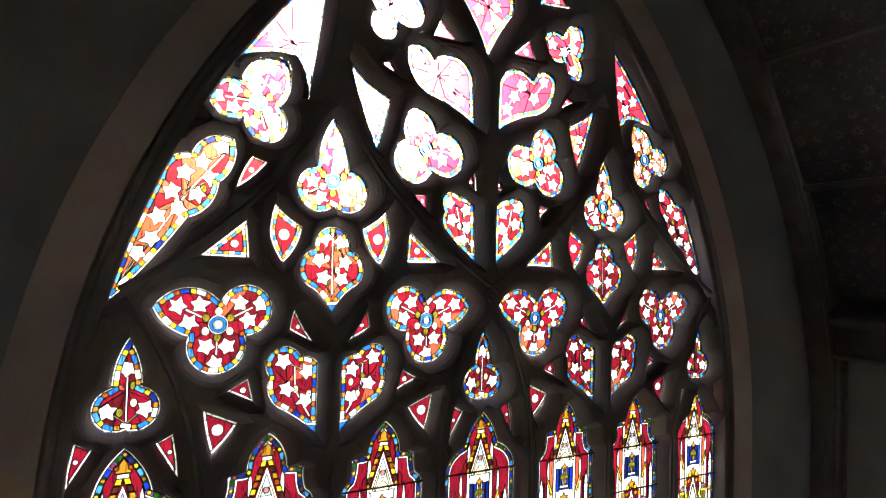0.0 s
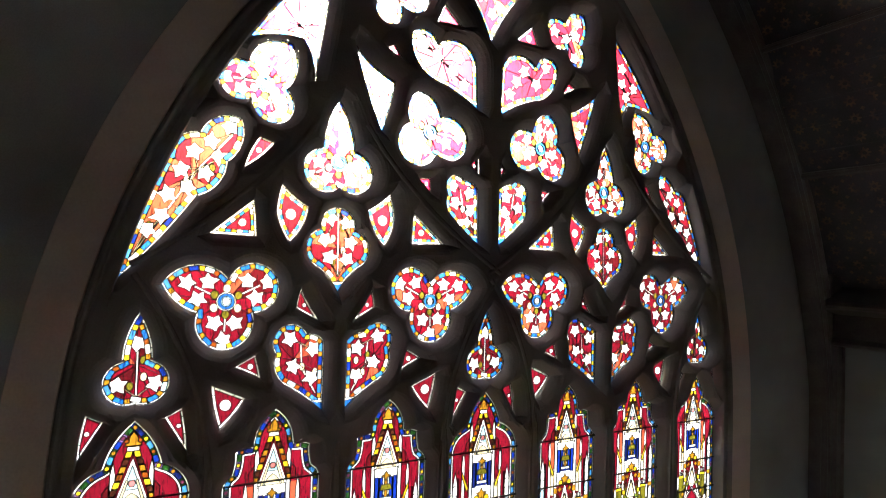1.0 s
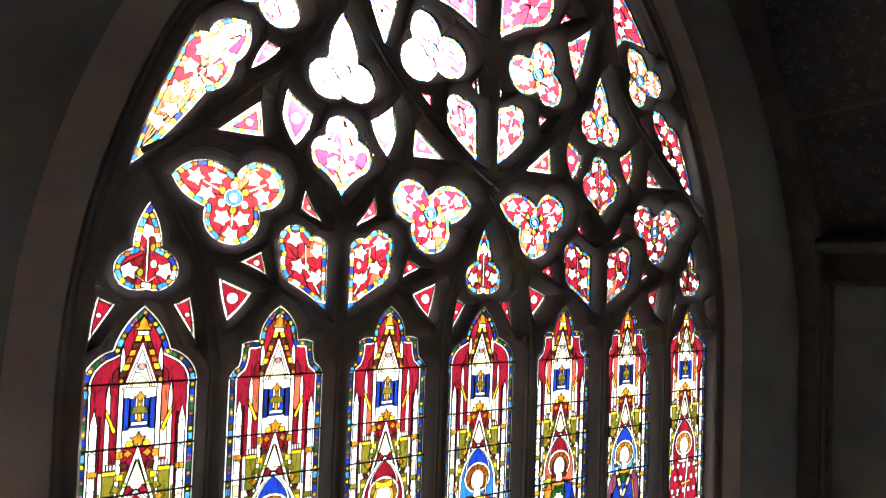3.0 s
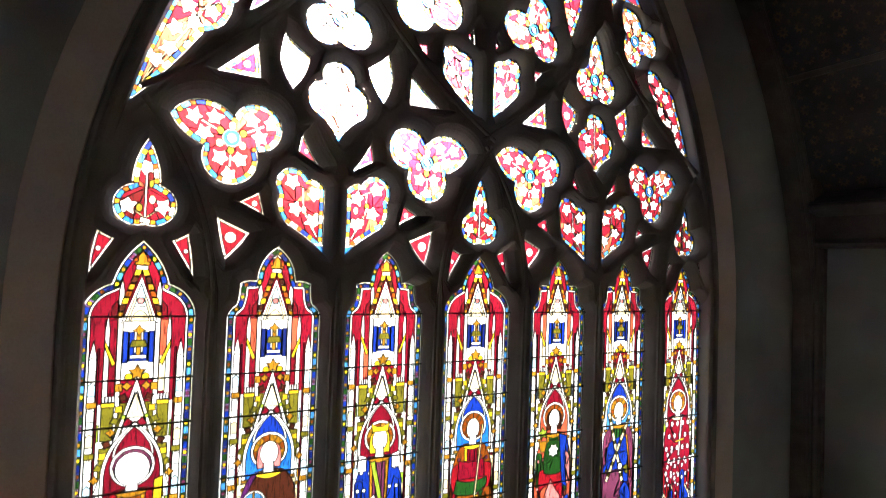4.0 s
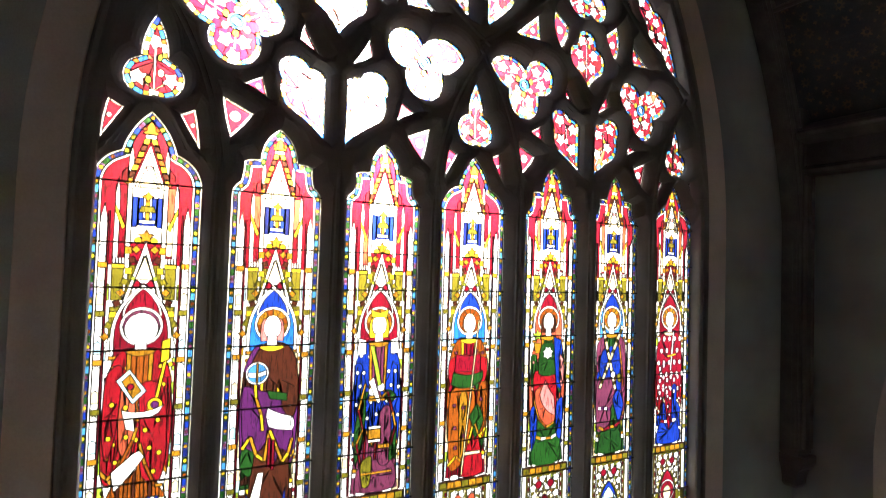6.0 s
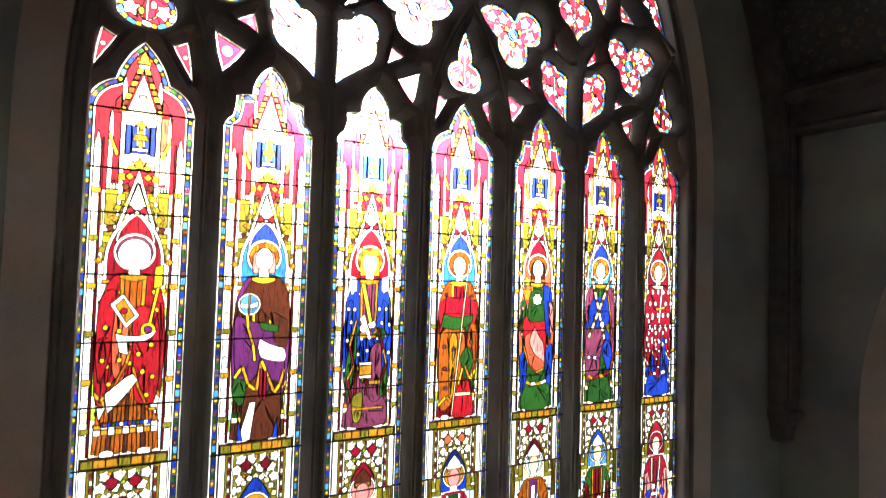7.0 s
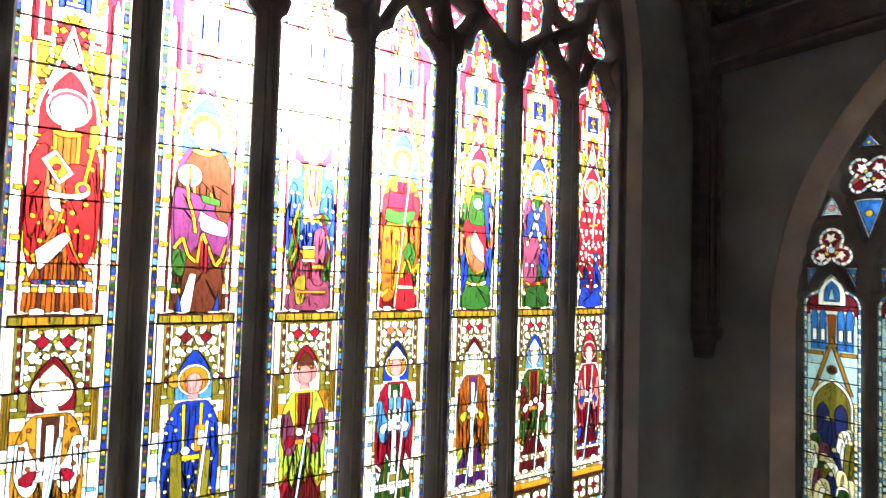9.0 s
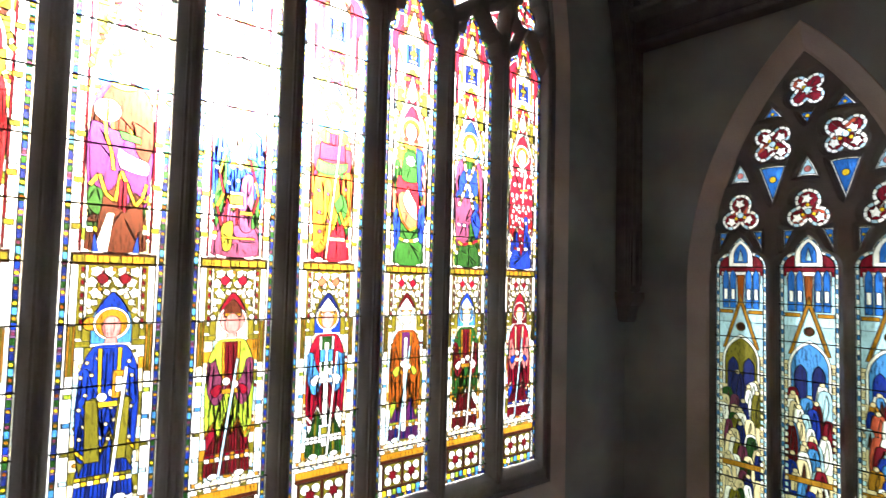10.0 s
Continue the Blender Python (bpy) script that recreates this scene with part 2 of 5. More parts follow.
def covers(p, c):
    """Which of the places c lie within the outline p."""
    out = np.zeros(len(c), bool)
    lo, hi = p.min(0), p.max(0)
    near = np.nonzero((c[:, 0] >= lo[0]) & (c[:, 0] <= hi[0]) & (c[:, 1] >= lo[1]) & (c[:, 1] <= hi[1]))[0]
    if not len(near):
        return out
    x, z = c[near, 0][:, None], c[near, 1][:, None]
    a, b = p[None, :, :], np.roll(p, -1, 0)[None, :, :]
    rise = b[..., 1] - a[..., 1]
    rise = np.where(np.abs(rise) < 1e-12, 1e-12, rise)
    hit = ((a[..., 1] > z) != (b[..., 1] > z)) & (x < (b[..., 0] - a[..., 0]) * (z - a[..., 1]) / rise + a[..., 0])
    out[near] = hit.sum(1) % 2 == 1
    return out


def cdt(loops, count=None):
    """Cuts overlapping outlines into triangles; gives the points, the triangles and the last of the first count outlines over each (-1: not in the first)."""
    verts, faces, n = [], [], 0
    for p in loops:
        p = ccw(p)
        verts += [Vector((float(a), float(b))) for a, b in p]
        faces.append(list(range(n, n + len(p))))
        n += len(p)
    vs, _, fs, _, _, _ = mathutils.geometry.delaunay_2d_cdt(verts, [], faces, 0, 1e-5, False)
    xy = np.array([(v.x, v.y) for v in vs])
    c = xy[np.array(fs)].mean(1)
    top = np.full(len(fs), -1)
    base = covers(loops[0], c)
    top[base] = 0
    for i, p in enumerate(loops[1:count], 1):
        top[covers(p, c) & base] = i
    return [(float(x), float(y)) for x, y in xy], [list(f) for f in fs], top.tolist()


LEAD_HALF = 0.0034


def leaded_light(parent, outline, layers, came=LEAD_HALF, small=0.0009, name="leaded_light"):
    """One light of a window: coloured panes cut to one another, later layers in place of earlier ones, held by lead cames."""
    layers = [(p, c) for p, c in layers if p is not None and len(p) > 2]
    vs, fs, top = cdt([outline] + [p for p, _ in layers])
    tint = ["white"] + [c for _, c in layers]
    edges = {}
    for i, f in enumerate(fs):
        if top[i] < 0:
            continue
        for a, b in zip(f, f[1:] + f[:1]):
            edges.setdefault((min(a, b), max(a, b)), []).append(i)
    root = list(range(len(fs)))

    def find(i):
        while root[i] != i:
            root[i] = root[root[i]]
            i = root[i]
        return i

    bars = []
    for e, who in edges.items():
        if len(who) == 2 and top[who[0]] == top[who[1]]:
            root[find(who[0])] = find(who[1])
        else:
            bars.append(e)
    cv, cf = [], []
    for a, b in bars:
        (x0, z0), (x1, z1) = vs[a], vs[b]
        dx, dz = x1 - x0, z1 - z0
        d = math.hypot(dx, dz)
        if d < 1e-5:
            continue
        nx, nz, tx, tz = -dz / d * came, dx / d * came, dx / d * came * 0.6, dz / d * came * 0.6
        i = len(cv)
        for px, pz, s in ((x0, z0, -1), (x1, z1, 1)):
            cv += [(px + nx + s * tx, 0.003, pz + nz + s * tz), (px + nx * 0.6 + s * tx, -0.005, pz + nz * 0.6 + s * tz),
                   (px - nx * 0.6 + s * tx, -0.005, pz - nz * 0.6 + s * tz), (px - nx + s * tx, 0.003, pz - nz + s * tz)]
        cf += [(i, i + 1, i + 5, i + 4), (i + 1, i + 2, i + 6, i + 5), (i + 2, i + 3, i + 7, i + 6)]
    light = mesh_object(name, cv, cf, LEAD, parent)
    groups = {}
    for i in range(len(fs)):
        if top[i] >= 0:
            groups.setdefault(find(i), []).append(i)
    rest_v, rest_f, rest_m = [], [], []
    used = []
    for g in groups.values():
        colour = tint[top[g[0]]]
        a = 0.0
        for i in g:
            (ax, az), (bx, bz), (cx, cz) = (vs[k] for k in fs[i])
            a += abs((bx - ax) * (cz - az) - (cx - ax) * (bz - az)) / 2
        if a < 2e-6:
            continue
        idx, pv, pf = {}, [], []
        for i in g:
            f = []
            for k in fs[i]:
                if k not in idx:
                    idx[k] = len(pv)
                    pv.append((vs[k][0], 0.0, vs[k][1]))
                f.append(idx[k])
            pf.append(f)
        if a < small:
            if colour not in used:
                used.append(colour)
            o = len(rest_v)
            rest_v += pv
            rest_f += [[o + k for k in f] for f in pf]
            rest_m += [used.index(colour)] * len(pf)
        else:
            mesh_object("pane", pv, pf, GLASS[colour], light)
    if rest_v:
        tagged(mesh_object("small_panes", rest_v, rest_f, [GLASS[c] for c in used], light, rest_m), kind="stuff")
    return light


def stone_tracery(parent, outline, openings, profile, name="tracery"):
    """Carved stone between the openings: it stands the prouder the farther it is from the next opening."""
    loops = [outline] + list(openings)
    n_open = len(openings)
    for d, _ in profile[1:]:
        for o in openings:
            q = shifted(o, -d, 0.02)
            if q is not None and len(q) > 4:
                loops.append(simpler(q, 0.0012))
    vs, fs, top = cdt(loops, n_open + 1)
    keep = [i for i, o in enumerate(top) if o == 0]
    dense = [resample(o, 0.006) for o in openings]
    tree = mathutils.kdtree.KDTree(sum(len(q) for q in dense))
    j = 0
    for q in dense:
        for x, z in q:
            tree.insert((x, z, 0), j)
            j += 1
    tree.balance()
    ds, ys = [p[0] for p in profile], [p[1] for p in profile]
    used = {}
    pv, pf = [], []
    for i in keep:
        f = []
        for k in fs[i]:
            if k not in used:
                used[k] = len(pv)
                d = tree.find((*vs[k], 0))[2]
                pv.append((vs[k][0], float(np.interp(d, ds, ys)), vs[k][1]))
            f.append(used[k])
        pf.append(f)
    for o in openings:
        i, n = len(pv), len(o)
        pv += [(x, ys[0], z) for x, z in o] + [(x, 0.05, z) for x, z in o]
        pf += [(i + k, i + (k + 1) % n, i + n + (k + 1) % n, i + n + k) for k in range(n)]
    return mesh_object(name, pv, pf, STONE, parent)


def arch_line(half, c, spring, bottom, n=26):
    """A pointed arch of two arcs on upright jambs: half its width, how far the centres lie past the middle, springing and foot heights."""
    r = half + c
    top = math.acos(c / r)
    right = [(-c + r * math.cos(top * i / n), spring + r * math.sin(top * i / n)) for i in range(n + 1)]
    right[-1] = (0.0, right[-1][1])
    return np.array([(-half, bottom), (half, bottom)] + right + [(-x, z) for x, z in right[-2::-1]], float)


def loft(name, rings, materials, parent, index=None):
    """Joins outlines of equal length, each at its depth, with faces."""
    n = len(rings[0][0])
    v = [(x, y, z) for ring, y in rings for x, z in ring]
    f = [(r * n + k, r * n + (k + 1) % n, (r + 1) * n + (k + 1) % n, (r + 1) * n + k) for r in range(len(rings) - 1) for k in range(n)]
    return mesh_object(name, v, f, materials, parent)


def wall_sheet(name, hole, y, x0, x1, z0, z1, material, parent=None, back=None, hole_back=None):
    """A wall with an arched opening through it: its inner face, its outer face and its rim."""
    pv, pf = [], []
    for h, yy in ((hole, y), (hole_back if hole_back is not None else hole, back)):
        vs, fs, top = cdt([rect(x0, x1, z0, z1), h])
        o = len(pv)
        pv += [(a, yy, b) for a, b in vs]
        pf += [[o + k for k in f] for f, w in zip(fs, top) if w == 0]
    o = len(pv)
    pv += [(a, yy, b) for yy in (y, back) for a, b in rect(x0, x1, z0, z1)]
    pf += [(o + k, o + (k + 1) % 4, o + 4 + (k + 1) % 4, o + 4 + k) for k in range(4)]
    return mesh_object(name, pv, pf, material, parent)


# ---------------------------------------------------------------- the shell of the church
SPRING, CENTRE = 7.6, 2.69
FACE = -0.14
SIDE_X = 4.3


def great_arch(off):
    return arch_line(2.70 + off, CENTRE, SPRING, 3.20 - off)


window_1 = tagged(new("window_1"), "tall traceried stone church window with seven stained glass lancets", "window", kind="structure")
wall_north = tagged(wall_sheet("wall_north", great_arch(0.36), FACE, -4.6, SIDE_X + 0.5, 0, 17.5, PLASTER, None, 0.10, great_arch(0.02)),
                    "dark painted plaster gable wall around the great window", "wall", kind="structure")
loft("arch_moulding", [(great_arch(o), y) for o, y in ((-0.01, -0.10), (-0.004, -0.120), (0.020, -0.124), (0.046, -0.118), (0.062, -0.108), (0.070, -0.108), (0.074, -0.122), (0.082, -0.136), (0.094, -0.142), (0.106, -0.136), (0.113, -0.122), (0.117, -0.108))], STONE, window_1)
loft("stone_band", [(great_arch(o), y) for o, y in ((0.117, -0.108), (0.124, -0.126), (0.355, FACE - 0.012), (0.362, FACE + 0.004))], BAND, window_1)
loft("outer_reveal", [(great_arch(o), y) for o, y in ((-0.01, -0.10), (-0.01, 0.05), (0.02, 0.10))], STONE, window_1)


def side_arch(off):
    return arch_line(1.02 + off, 2.75, 5.3, 2.3 - off)


WINDOW_2_AT = pose(SIDE_X + 0.2, -2.19, 0, 0, 0, -90)
window_2 = tagged(new("window_2"), "pointed stone church window with three blue stained glass lancets", "window", kind="structure")
window_2.matrix_world = WINDOW_2_AT
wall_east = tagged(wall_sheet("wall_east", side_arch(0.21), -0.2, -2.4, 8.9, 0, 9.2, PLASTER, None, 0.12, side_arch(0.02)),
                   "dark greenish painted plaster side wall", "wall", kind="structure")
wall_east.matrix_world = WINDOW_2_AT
loft("stone_band", [(side_arch(o), y) for o, y in ((-0.01, -0.06), (0.0, -0.075), (0.03, -0.085), (0.20, -0.208), (0.212, -0.196))], BAND, window_2)
loft("outer_reveal", [(side_arch(o), y) for o, y in ((-0.01, -0.06), (-0.01, 0.05), (0.02, 0.12))], STONE, window_2)

# unseen walls and floor, close and pale, added as reflectors for the interior
tagged(part("wall_west", box(-4.6, -4.3, -11, FACE - 0.002, 0, 9.2), BOUNCE_WHITE), "unseen side wall, pale to bounce light", "wall", kind="structure")
tagged(part("wall_south", box(-4.6, 4.8, -11.3, -11.002, 0, 17.5), BOUNCE_WHITE), "unseen wall closing the nave, pale to bounce light", "wall", kind="structure")
tagged(part("floor", box(-4.6, 4.8, -11, -0.16, -0.2, 0), FLOOR), "worn stone church floor, unseen, pale to bounce light", "floor", kind="structure")
tagged(part("ground", box(-1500, 1500, -1500, 1800, -0.6, -0.3), GRASS), "green churchyard grass outside the window", "ground", kind="structure")


def roof_point(s, lift=0.0):
    """A point on the eastern roof slope, s metres up it from the wall's head, and lift metres into the room."""
    c, n = math.cos(radians(60)), math.sin(radians(60))
    return SIDE_X - s * c - lift * n, 8.75 + s * n - lift * c


def slope_beam(s0, s1, l0, l1, y0, y1, side=1):
    bm = bmesh.new()
    ring = [roof_point(s0, l0), roof_point(s0, l1), roof_point(s1, l1), roof_point(s1, l0)]
    vs = [bm.verts.new((side * x, y, z)) for y in (y0, y1) for x, z in ring]
    for f in ((0, 1, 2, 3), (7, 6, 5, 4), (0, 4, 5, 1), (1, 5, 6, 2), (2, 6, 7, 3), (3, 7, 4, 0)):
        bm.faces.new([vs[k] for k in f])
    bmesh.ops.recalc_face_normals(bm, faces=bm.faces)
    return bm


def join(parts):
    out = bmesh.new()
    for b in parts:
        me = bpy.data.meshes.new("piece")
        b.to_mesh(me)
        b.free()
        out.from_mesh(me)
        bpy.data.meshes.remove(me)
    return out


def swept(section, way, bevel=True):
    """A bar: rectangular rings, each from its four corners."""
    bm = bmesh.new()
    rings = [[bm.verts.new(p) for p in section(*w)] for w in way]
    for a, b in zip(rings[:-1], rings[1:]):
        for k in range(len(a)):
            bm.faces.new((a[k], a[(k + 1) % len(a)], b[(k + 1) % len(b)], b[k]))
    bm.faces.new(rings[0][::-1])
    bm.faces.new(rings[-1])
    bmesh.ops.recalc_face_normals(bm, faces=bm.faces)
    return bm


for side, nm in ((1, "ceiling"), (-1, "ceiling_west")):
    boards = [slope_beam(-0.4, 8.72, -0.22, -0.05, -11, FACE, side)]
    for i in range(34):
        s = 0.28 + i * 0.25
        boards.append(slope_beam(s, s + 0.247, -0.052, -0.04 + 0.0015 * (i % 3), -11, FACE - 0.01, side))
    tagged(part(nm, join(boards), STENCIL), "dark boarded timber church ceiling with faded stencilled pattern", "ceiling", kind="structure")

for side in (1, -1):
    beams = []
    for s in (1.5, 2.85, 4.3, 5.8, 7.3):
        beams.append(slope_beam(s, s + 0.07, -0.06, -0.01, -11, FACE - 0.012, side))
        way = [roof_point(s + 0.035 + 0.026 * math.cos(a), -0.012 + 0.03 * math.sin(a)) for a in np.linspace(0, 2 * math.pi, 9)[:-1]]
        beams.append(swept(lambda y: [(side * x, y, z) for x, z in way], [(-11,), (FACE - 0.012,)]))
    tagged(part("roof_ribs" if side == 1 else "roof_ribs_west", join(beams), WOOD), "slender dark oak purlin rolls along the boarded ceiling", "roof beams", kind="structure")
    prof = [(0.0, 8.34), (-0.20, 8.345), (-0.23, 8.36), (-0.25, 8.39), (-0.235, 8.42), (-0.21, 8.435), (-0.205, 8.50), (-0.20, 8.68), (-0.24, 8.70), (-0.30, 8.73), (-0.36, 8.75), (-0.385, 8.78), (-0.37, 8.81), (-0.33, 8.825), (-0.2, 8.90), (0.0, 8.98)]
    v = [(side * (SIDE_X - 0.003 + dx), y, z) for y in (-11, FACE - 0.006) for dx, z in prof]
    n = len(prof)
    f = [(k, k + 1, n + k + 1, n + k) for k in range(n - 1)] + [tuple(range(n)), tuple(range(2 * n - 1, n - 1, -1))]
    tagged(mesh_object("cornice" if side == 1 else "cornice_west", v, f, WOOD), "dark moulded oak wall plate below the roof", "cornice", kind="structure")


def roof_truss():
    """The wall post in the corner, its corbel and the arched brace that springs from it along the gable."""
    t = tagged(new("roof_truss"), "dark oak wall post and arched brace on a moulded corbel", "roof truss")
    t.location = (SIDE_X - 0.15, -0.3, 5.0)

    def own(ob):
        ob.data.transform(Matrix.Translation((-(SIDE_X - 0.15), 0.3, -5.0)))
        return ob
    own(part("wall_post", box(SIDE_X - 0.27, SIDE_X - 0.004, -0.365, FACE - 0.004, 5.22, 9.1, 0.02), WOOD, t))
    for px, py, r in ((-0.19, -0.375, 0.026), (-0.262, -0.30, 0.020), (-0.04, -0.372, 0.018)):
        own(part("post_roll", swept(lambda z: [(SIDE_X + px + r * math.cos(a), py + r * math.sin(a), z) for a in np.linspace(0, 2 * math.pi, 11)[:-1]],
                                    [(5.3,), (7.0,), (8.7,)]), WOOD, t, "slender half-round shaft on the post"))

    def bent(r, y, size):
        """A round moulding of that size along the arch of the brace."""
        ring = np.linspace(0, 2 * math.pi, 9)[:-1]
        return swept(lambda a: [(-3.05 + (r + size * math.cos(q)) * math.cos(a), y + size * math.sin(q), 7.0 + (r + size * math.cos(q)) * math.sin(a)) for q in ring],
                     [(radians(2 + 43 * i / 24),) for i in range(25)])

    def section(a, r0, r1, ya, yb):
        return [(-3.05 + r * math.cos(a), y, 7.0 + r * math.sin(a)) for r, y in ((r0, ya), (r1, ya), (r1, yb), (r0, yb))]
    for r0, r1, y0 in ((7.10, 7.33, -0.34), (7.33, 7.48, -0.26)):
        own(part("arched_brace", swept(section, [(radians(2 + 43 * i / 24), r0, r1, y0, -0.17) for i in range(25)]), WOOD, t))
    for r, y, size in ((7.125, -0.345, 0.020), (7.185, -0.350, 0.026), (7.315, -0.345, 0.022)):
        own(part("brace_roll", bent(r, y, size), WOOD, t, "round moulding along the brace"))
    cor = []
    for z, w, d in ((4.84, 0.09, 0.13), (4.88, 0.115, 0.16), (4.96, 0.12, 0.17), (5.05, 0.135, 0.20), (5.10, 0.15, 0.25), (5.14, 0.16, 0.27), (5.22, 0.16, 0.27)):
        cor.append((z, w, d))
    own(part("corbel", swept(lambda z, w, d: [(SIDE_X - 0.02 - w * 1.5, FACE - 0.004, z), (SIDE_X - 0.02 - w * 1.5, FACE - d, z), (SIDE_X - 0.004, FACE - d, z), (SIDE_X - 0.004, FACE - 0.004, z)], cor),
             WOOD, t, "moulded oak corbel"))
    return t


roof_truss()


# ---------------------------------------------------------------- openings of the great window
def lancet_a(x, half, top, shoulder, foot):
    """A lancet with a cusped ogee head."""
    h = top - shoulder
    return arcs(x - half, foot, 0, x + half, foot, 0, x + half, shoulder, 0.36, x + half * 0.5, shoulder + h * 0.48, 0.16, x, top, 0.16, x - half * 0.5, shoulder + h * 0.48, 0.36, x - half, shoulder, 0)


def lancet_b(x, half, top, shoulder, foot):
    """A lancet with a stepped, many-cusped head."""
    h = top - shoulder
    r = ((0.82, 0.22, -0.10), (0.77, 0.50, 0.18), (0.42, 0.54, 0.26))
    v = [x - half, foot, 0, x + half, foot, 0, x + half, shoulder, 0.3]
    for k, q, b in r:
        v += [x + half * k, shoulder + h * q, b]
    v += [x, top, 0.26]
    for i, (k, q, b) in enumerate(r[::-1]):
        v += [x - half * k, shoulder + h * q, (0.18, -0.10, 0.3)[i]]
    v += [x - half, shoulder, 0]
    return arcs(*v)


def spire_trefoil(x, top, waist_z, waist, foot, bulge=1.05):
    return arcs(x, top, 0.14, x - waist, waist_z, bulge, x, foot, bulge, x + waist, waist_z, 0.14)


def kite(*v):
    return arcs(*v)


# old masonry: the seven lights are not quite evenly spaced nor equally wide
LANCET_X = (-2.400, -1.592, -0.795, 0.006, 0.830, 1.594, 2.395)
LANCET_HALF = (0.314, 0.311, 0.310, 0.318, 0.309, 0.307, 0.302)
LANCETS = []
for i in range(7):
    LANCETS.append((lancet_a if i in (0, 3, 6) else lancet_b)(LANCET_X[i], LANCET_HALF[i], 8.105, 7.60, 3.32))

flowers, spandrels = [], []


PLANS = {}


def both(store, p, axis=None, ring=None, heads=(), leaves=(), stem=()):
    """Adds an opening, its twin across an own axis if it has one, and both across the window's middle.
    ring, heads, leaves, stem: where its glass has a blue ring, groups of three leaves, single leaves and a stem."""
    plan = (ring, heads, leaves, stem)

    def turned(plan, axis):
        f = lambda q: (2 * axis - q[0], *q[1:])
        return (plan[0] and f(plan[0]), [f(q) for q in plan[1]], [f(q) for q in plan[2]], [f(q) for q in plan[3]])
    for q, pl in ([(p, plan)] if axis is None else [(p, plan), (mirror(p, axis), turned(plan, axis))]):
        for r, rp in ((q, pl), (mirror(q), turned(pl, 0.0))):
            if r is not q and abs(q[:, 0].mean()) <= 0.02:
                continue
            store.append(ccw(r))
            if store is flowers:
                PLANS[len(store) - 1] = rp


PAIR = -1.205
for x in (-2.4, 0.0):
    both(flowers, spire_trefoil(x, 8.74, 8.45, 0.082, 8.20), None, None, (), ((x, 8.555), (x - 0.095, 8.315), (x + 0.095, 8.315)), ((x, 8.24), (x, 8.53)))
for x in (-2.4, 0.0):
    both(spandrels, kite(x - 0.25, 8.16, 0.04, x - 0.29, 7.88, 0, x - 0.155, 8.11, -0.05), None)
    both(spandrels, mirror(kite(x - 0.25, 8.16, 0.04, x - 0.29, 7.88, 0, x - 0.155, 8.11, -0.05), x), None)
spandrels = [p for i, p in enumerate(spandrels) if not any(np.hypot(*(p.mean(0) - q.mean(0))) < 0.02 for q in spandrels[:i])]
both(spandrels, kite(-1.99, 8.28, 0.05, -1.93, 8.00, 0.08, -1.78, 8.185, 0), PAIR)
both(spandrels, kite(-1.73, 8.46, 0, -1.86, 8.385, -0.06, -1.69, 8.30, 0), PAIR)
both(flowers, arcs(-2.29, 8.91, 0.22, -2.09, 8.73, 1.4, -1.755, 8.725, 1.9, -1.91, 8.945, 0.55), PAIR, (-1.92, 8.80), ((-2.09, 8.885), (-1.735, 8.895), (-1.925, 8.63)))
both(flowers, arcs(-1.28, 8.06, 0, -1.28, 8.53, 0.3, -1.40, 8.585, 1.1, -1.605, 8.46, 0.3, -1.55, 8.26, -0.06), PAIR, None, (), ((-1.51, 8.55), (-1.36, 8.48), (-1.49, 8.37), (-1.36, 8.29)), ((-1.33, 8.18), (-1.43, 8.36), (-1.44, 8.52)))
both(spandrels, kite(-1.455, 8.90, 0.06, -1.485, 8.76, 0.02, -1.315, 8.665, -0.08), PAIR)
both(flowers, arcs(PAIR, 8.86, -0.12, PAIR + 0.14, 9.03, 0.72, PAIR + 0.125, 9.295, 1.22, PAIR - 0.125, 9.295, 0.72, PAIR - 0.14, 9.03, -0.12), None, None, (), ((PAIR - 0.055, 9.37), (PAIR + 0.055, 9.34), (PAIR - 0.09, 9.22), (PAIR + 0.09, 9.21), (PAIR - 0.065, 9.10), (PAIR + 0.065, 9.09)), ((PAIR, 8.97), (PAIR, 9.42)))
both(spandrels, kite(-1.59, 9.58, 0.05, -1.625, 9.39, 0.12, -1.54, 9.19, 0.18, -1.41, 9.44, -0.1), PAIR)
both(spandrels, kite(-1.765, 9.46, 0, -2.035, 9.225, 0, -1.745, 9.22, 0.03), PAIR)
both(flowers, spire_trefoil(PAIR, 10.19, 9.845, 0.118, 9.58, 1.35), None, (PAIR, 9.755), ((PAIR, 9.945), (PAIR - 0.145, 9.68), (PAIR + 0.145, 9.68)))
both(flowers, arcs(-2.56, 8.90, 0.05, -2.11, 9.45, 0.32, -1.93, 9.68, 0.32, -1.845, 9.97, 0.42, -2.09, 9.855, 0.4, -2.27, 9.70, 0.03), None, None, (), ((-1.92, 9.90), (-2.03, 9.80), (-1.97, 9.70), (-2.13, 9.73), (-2.06, 9.60), (-2.20, 9.61), (-2.16, 9.50), (-2.27, 9.45), (-2.30, 9.32), (-2.38, 9.23)), ((-2.46, 9.06), (-2.1, 9.62), (-1.9, 9.86)))
both(spandrels, kite(-2.10, 10.11, 0.04, -2.16, 10.005, 0, -2.055, 10.06, 0))
both(spandrels, kite(-1.735, 9.87, 0.1, -1.83, 9.66, 0.1, -1.64, 9.84, 0))
both(flowers, arcs(-1.53, 10.51, 0.46, -1.81, 10.345, 1.65, -1.795, 10.105, 1.6, -1.565, 10.21, 0.36), None, (-1.705, 10.22), ((-1.885, 10.225), (-1.65, 10.385), (-1.665, 10.07)))
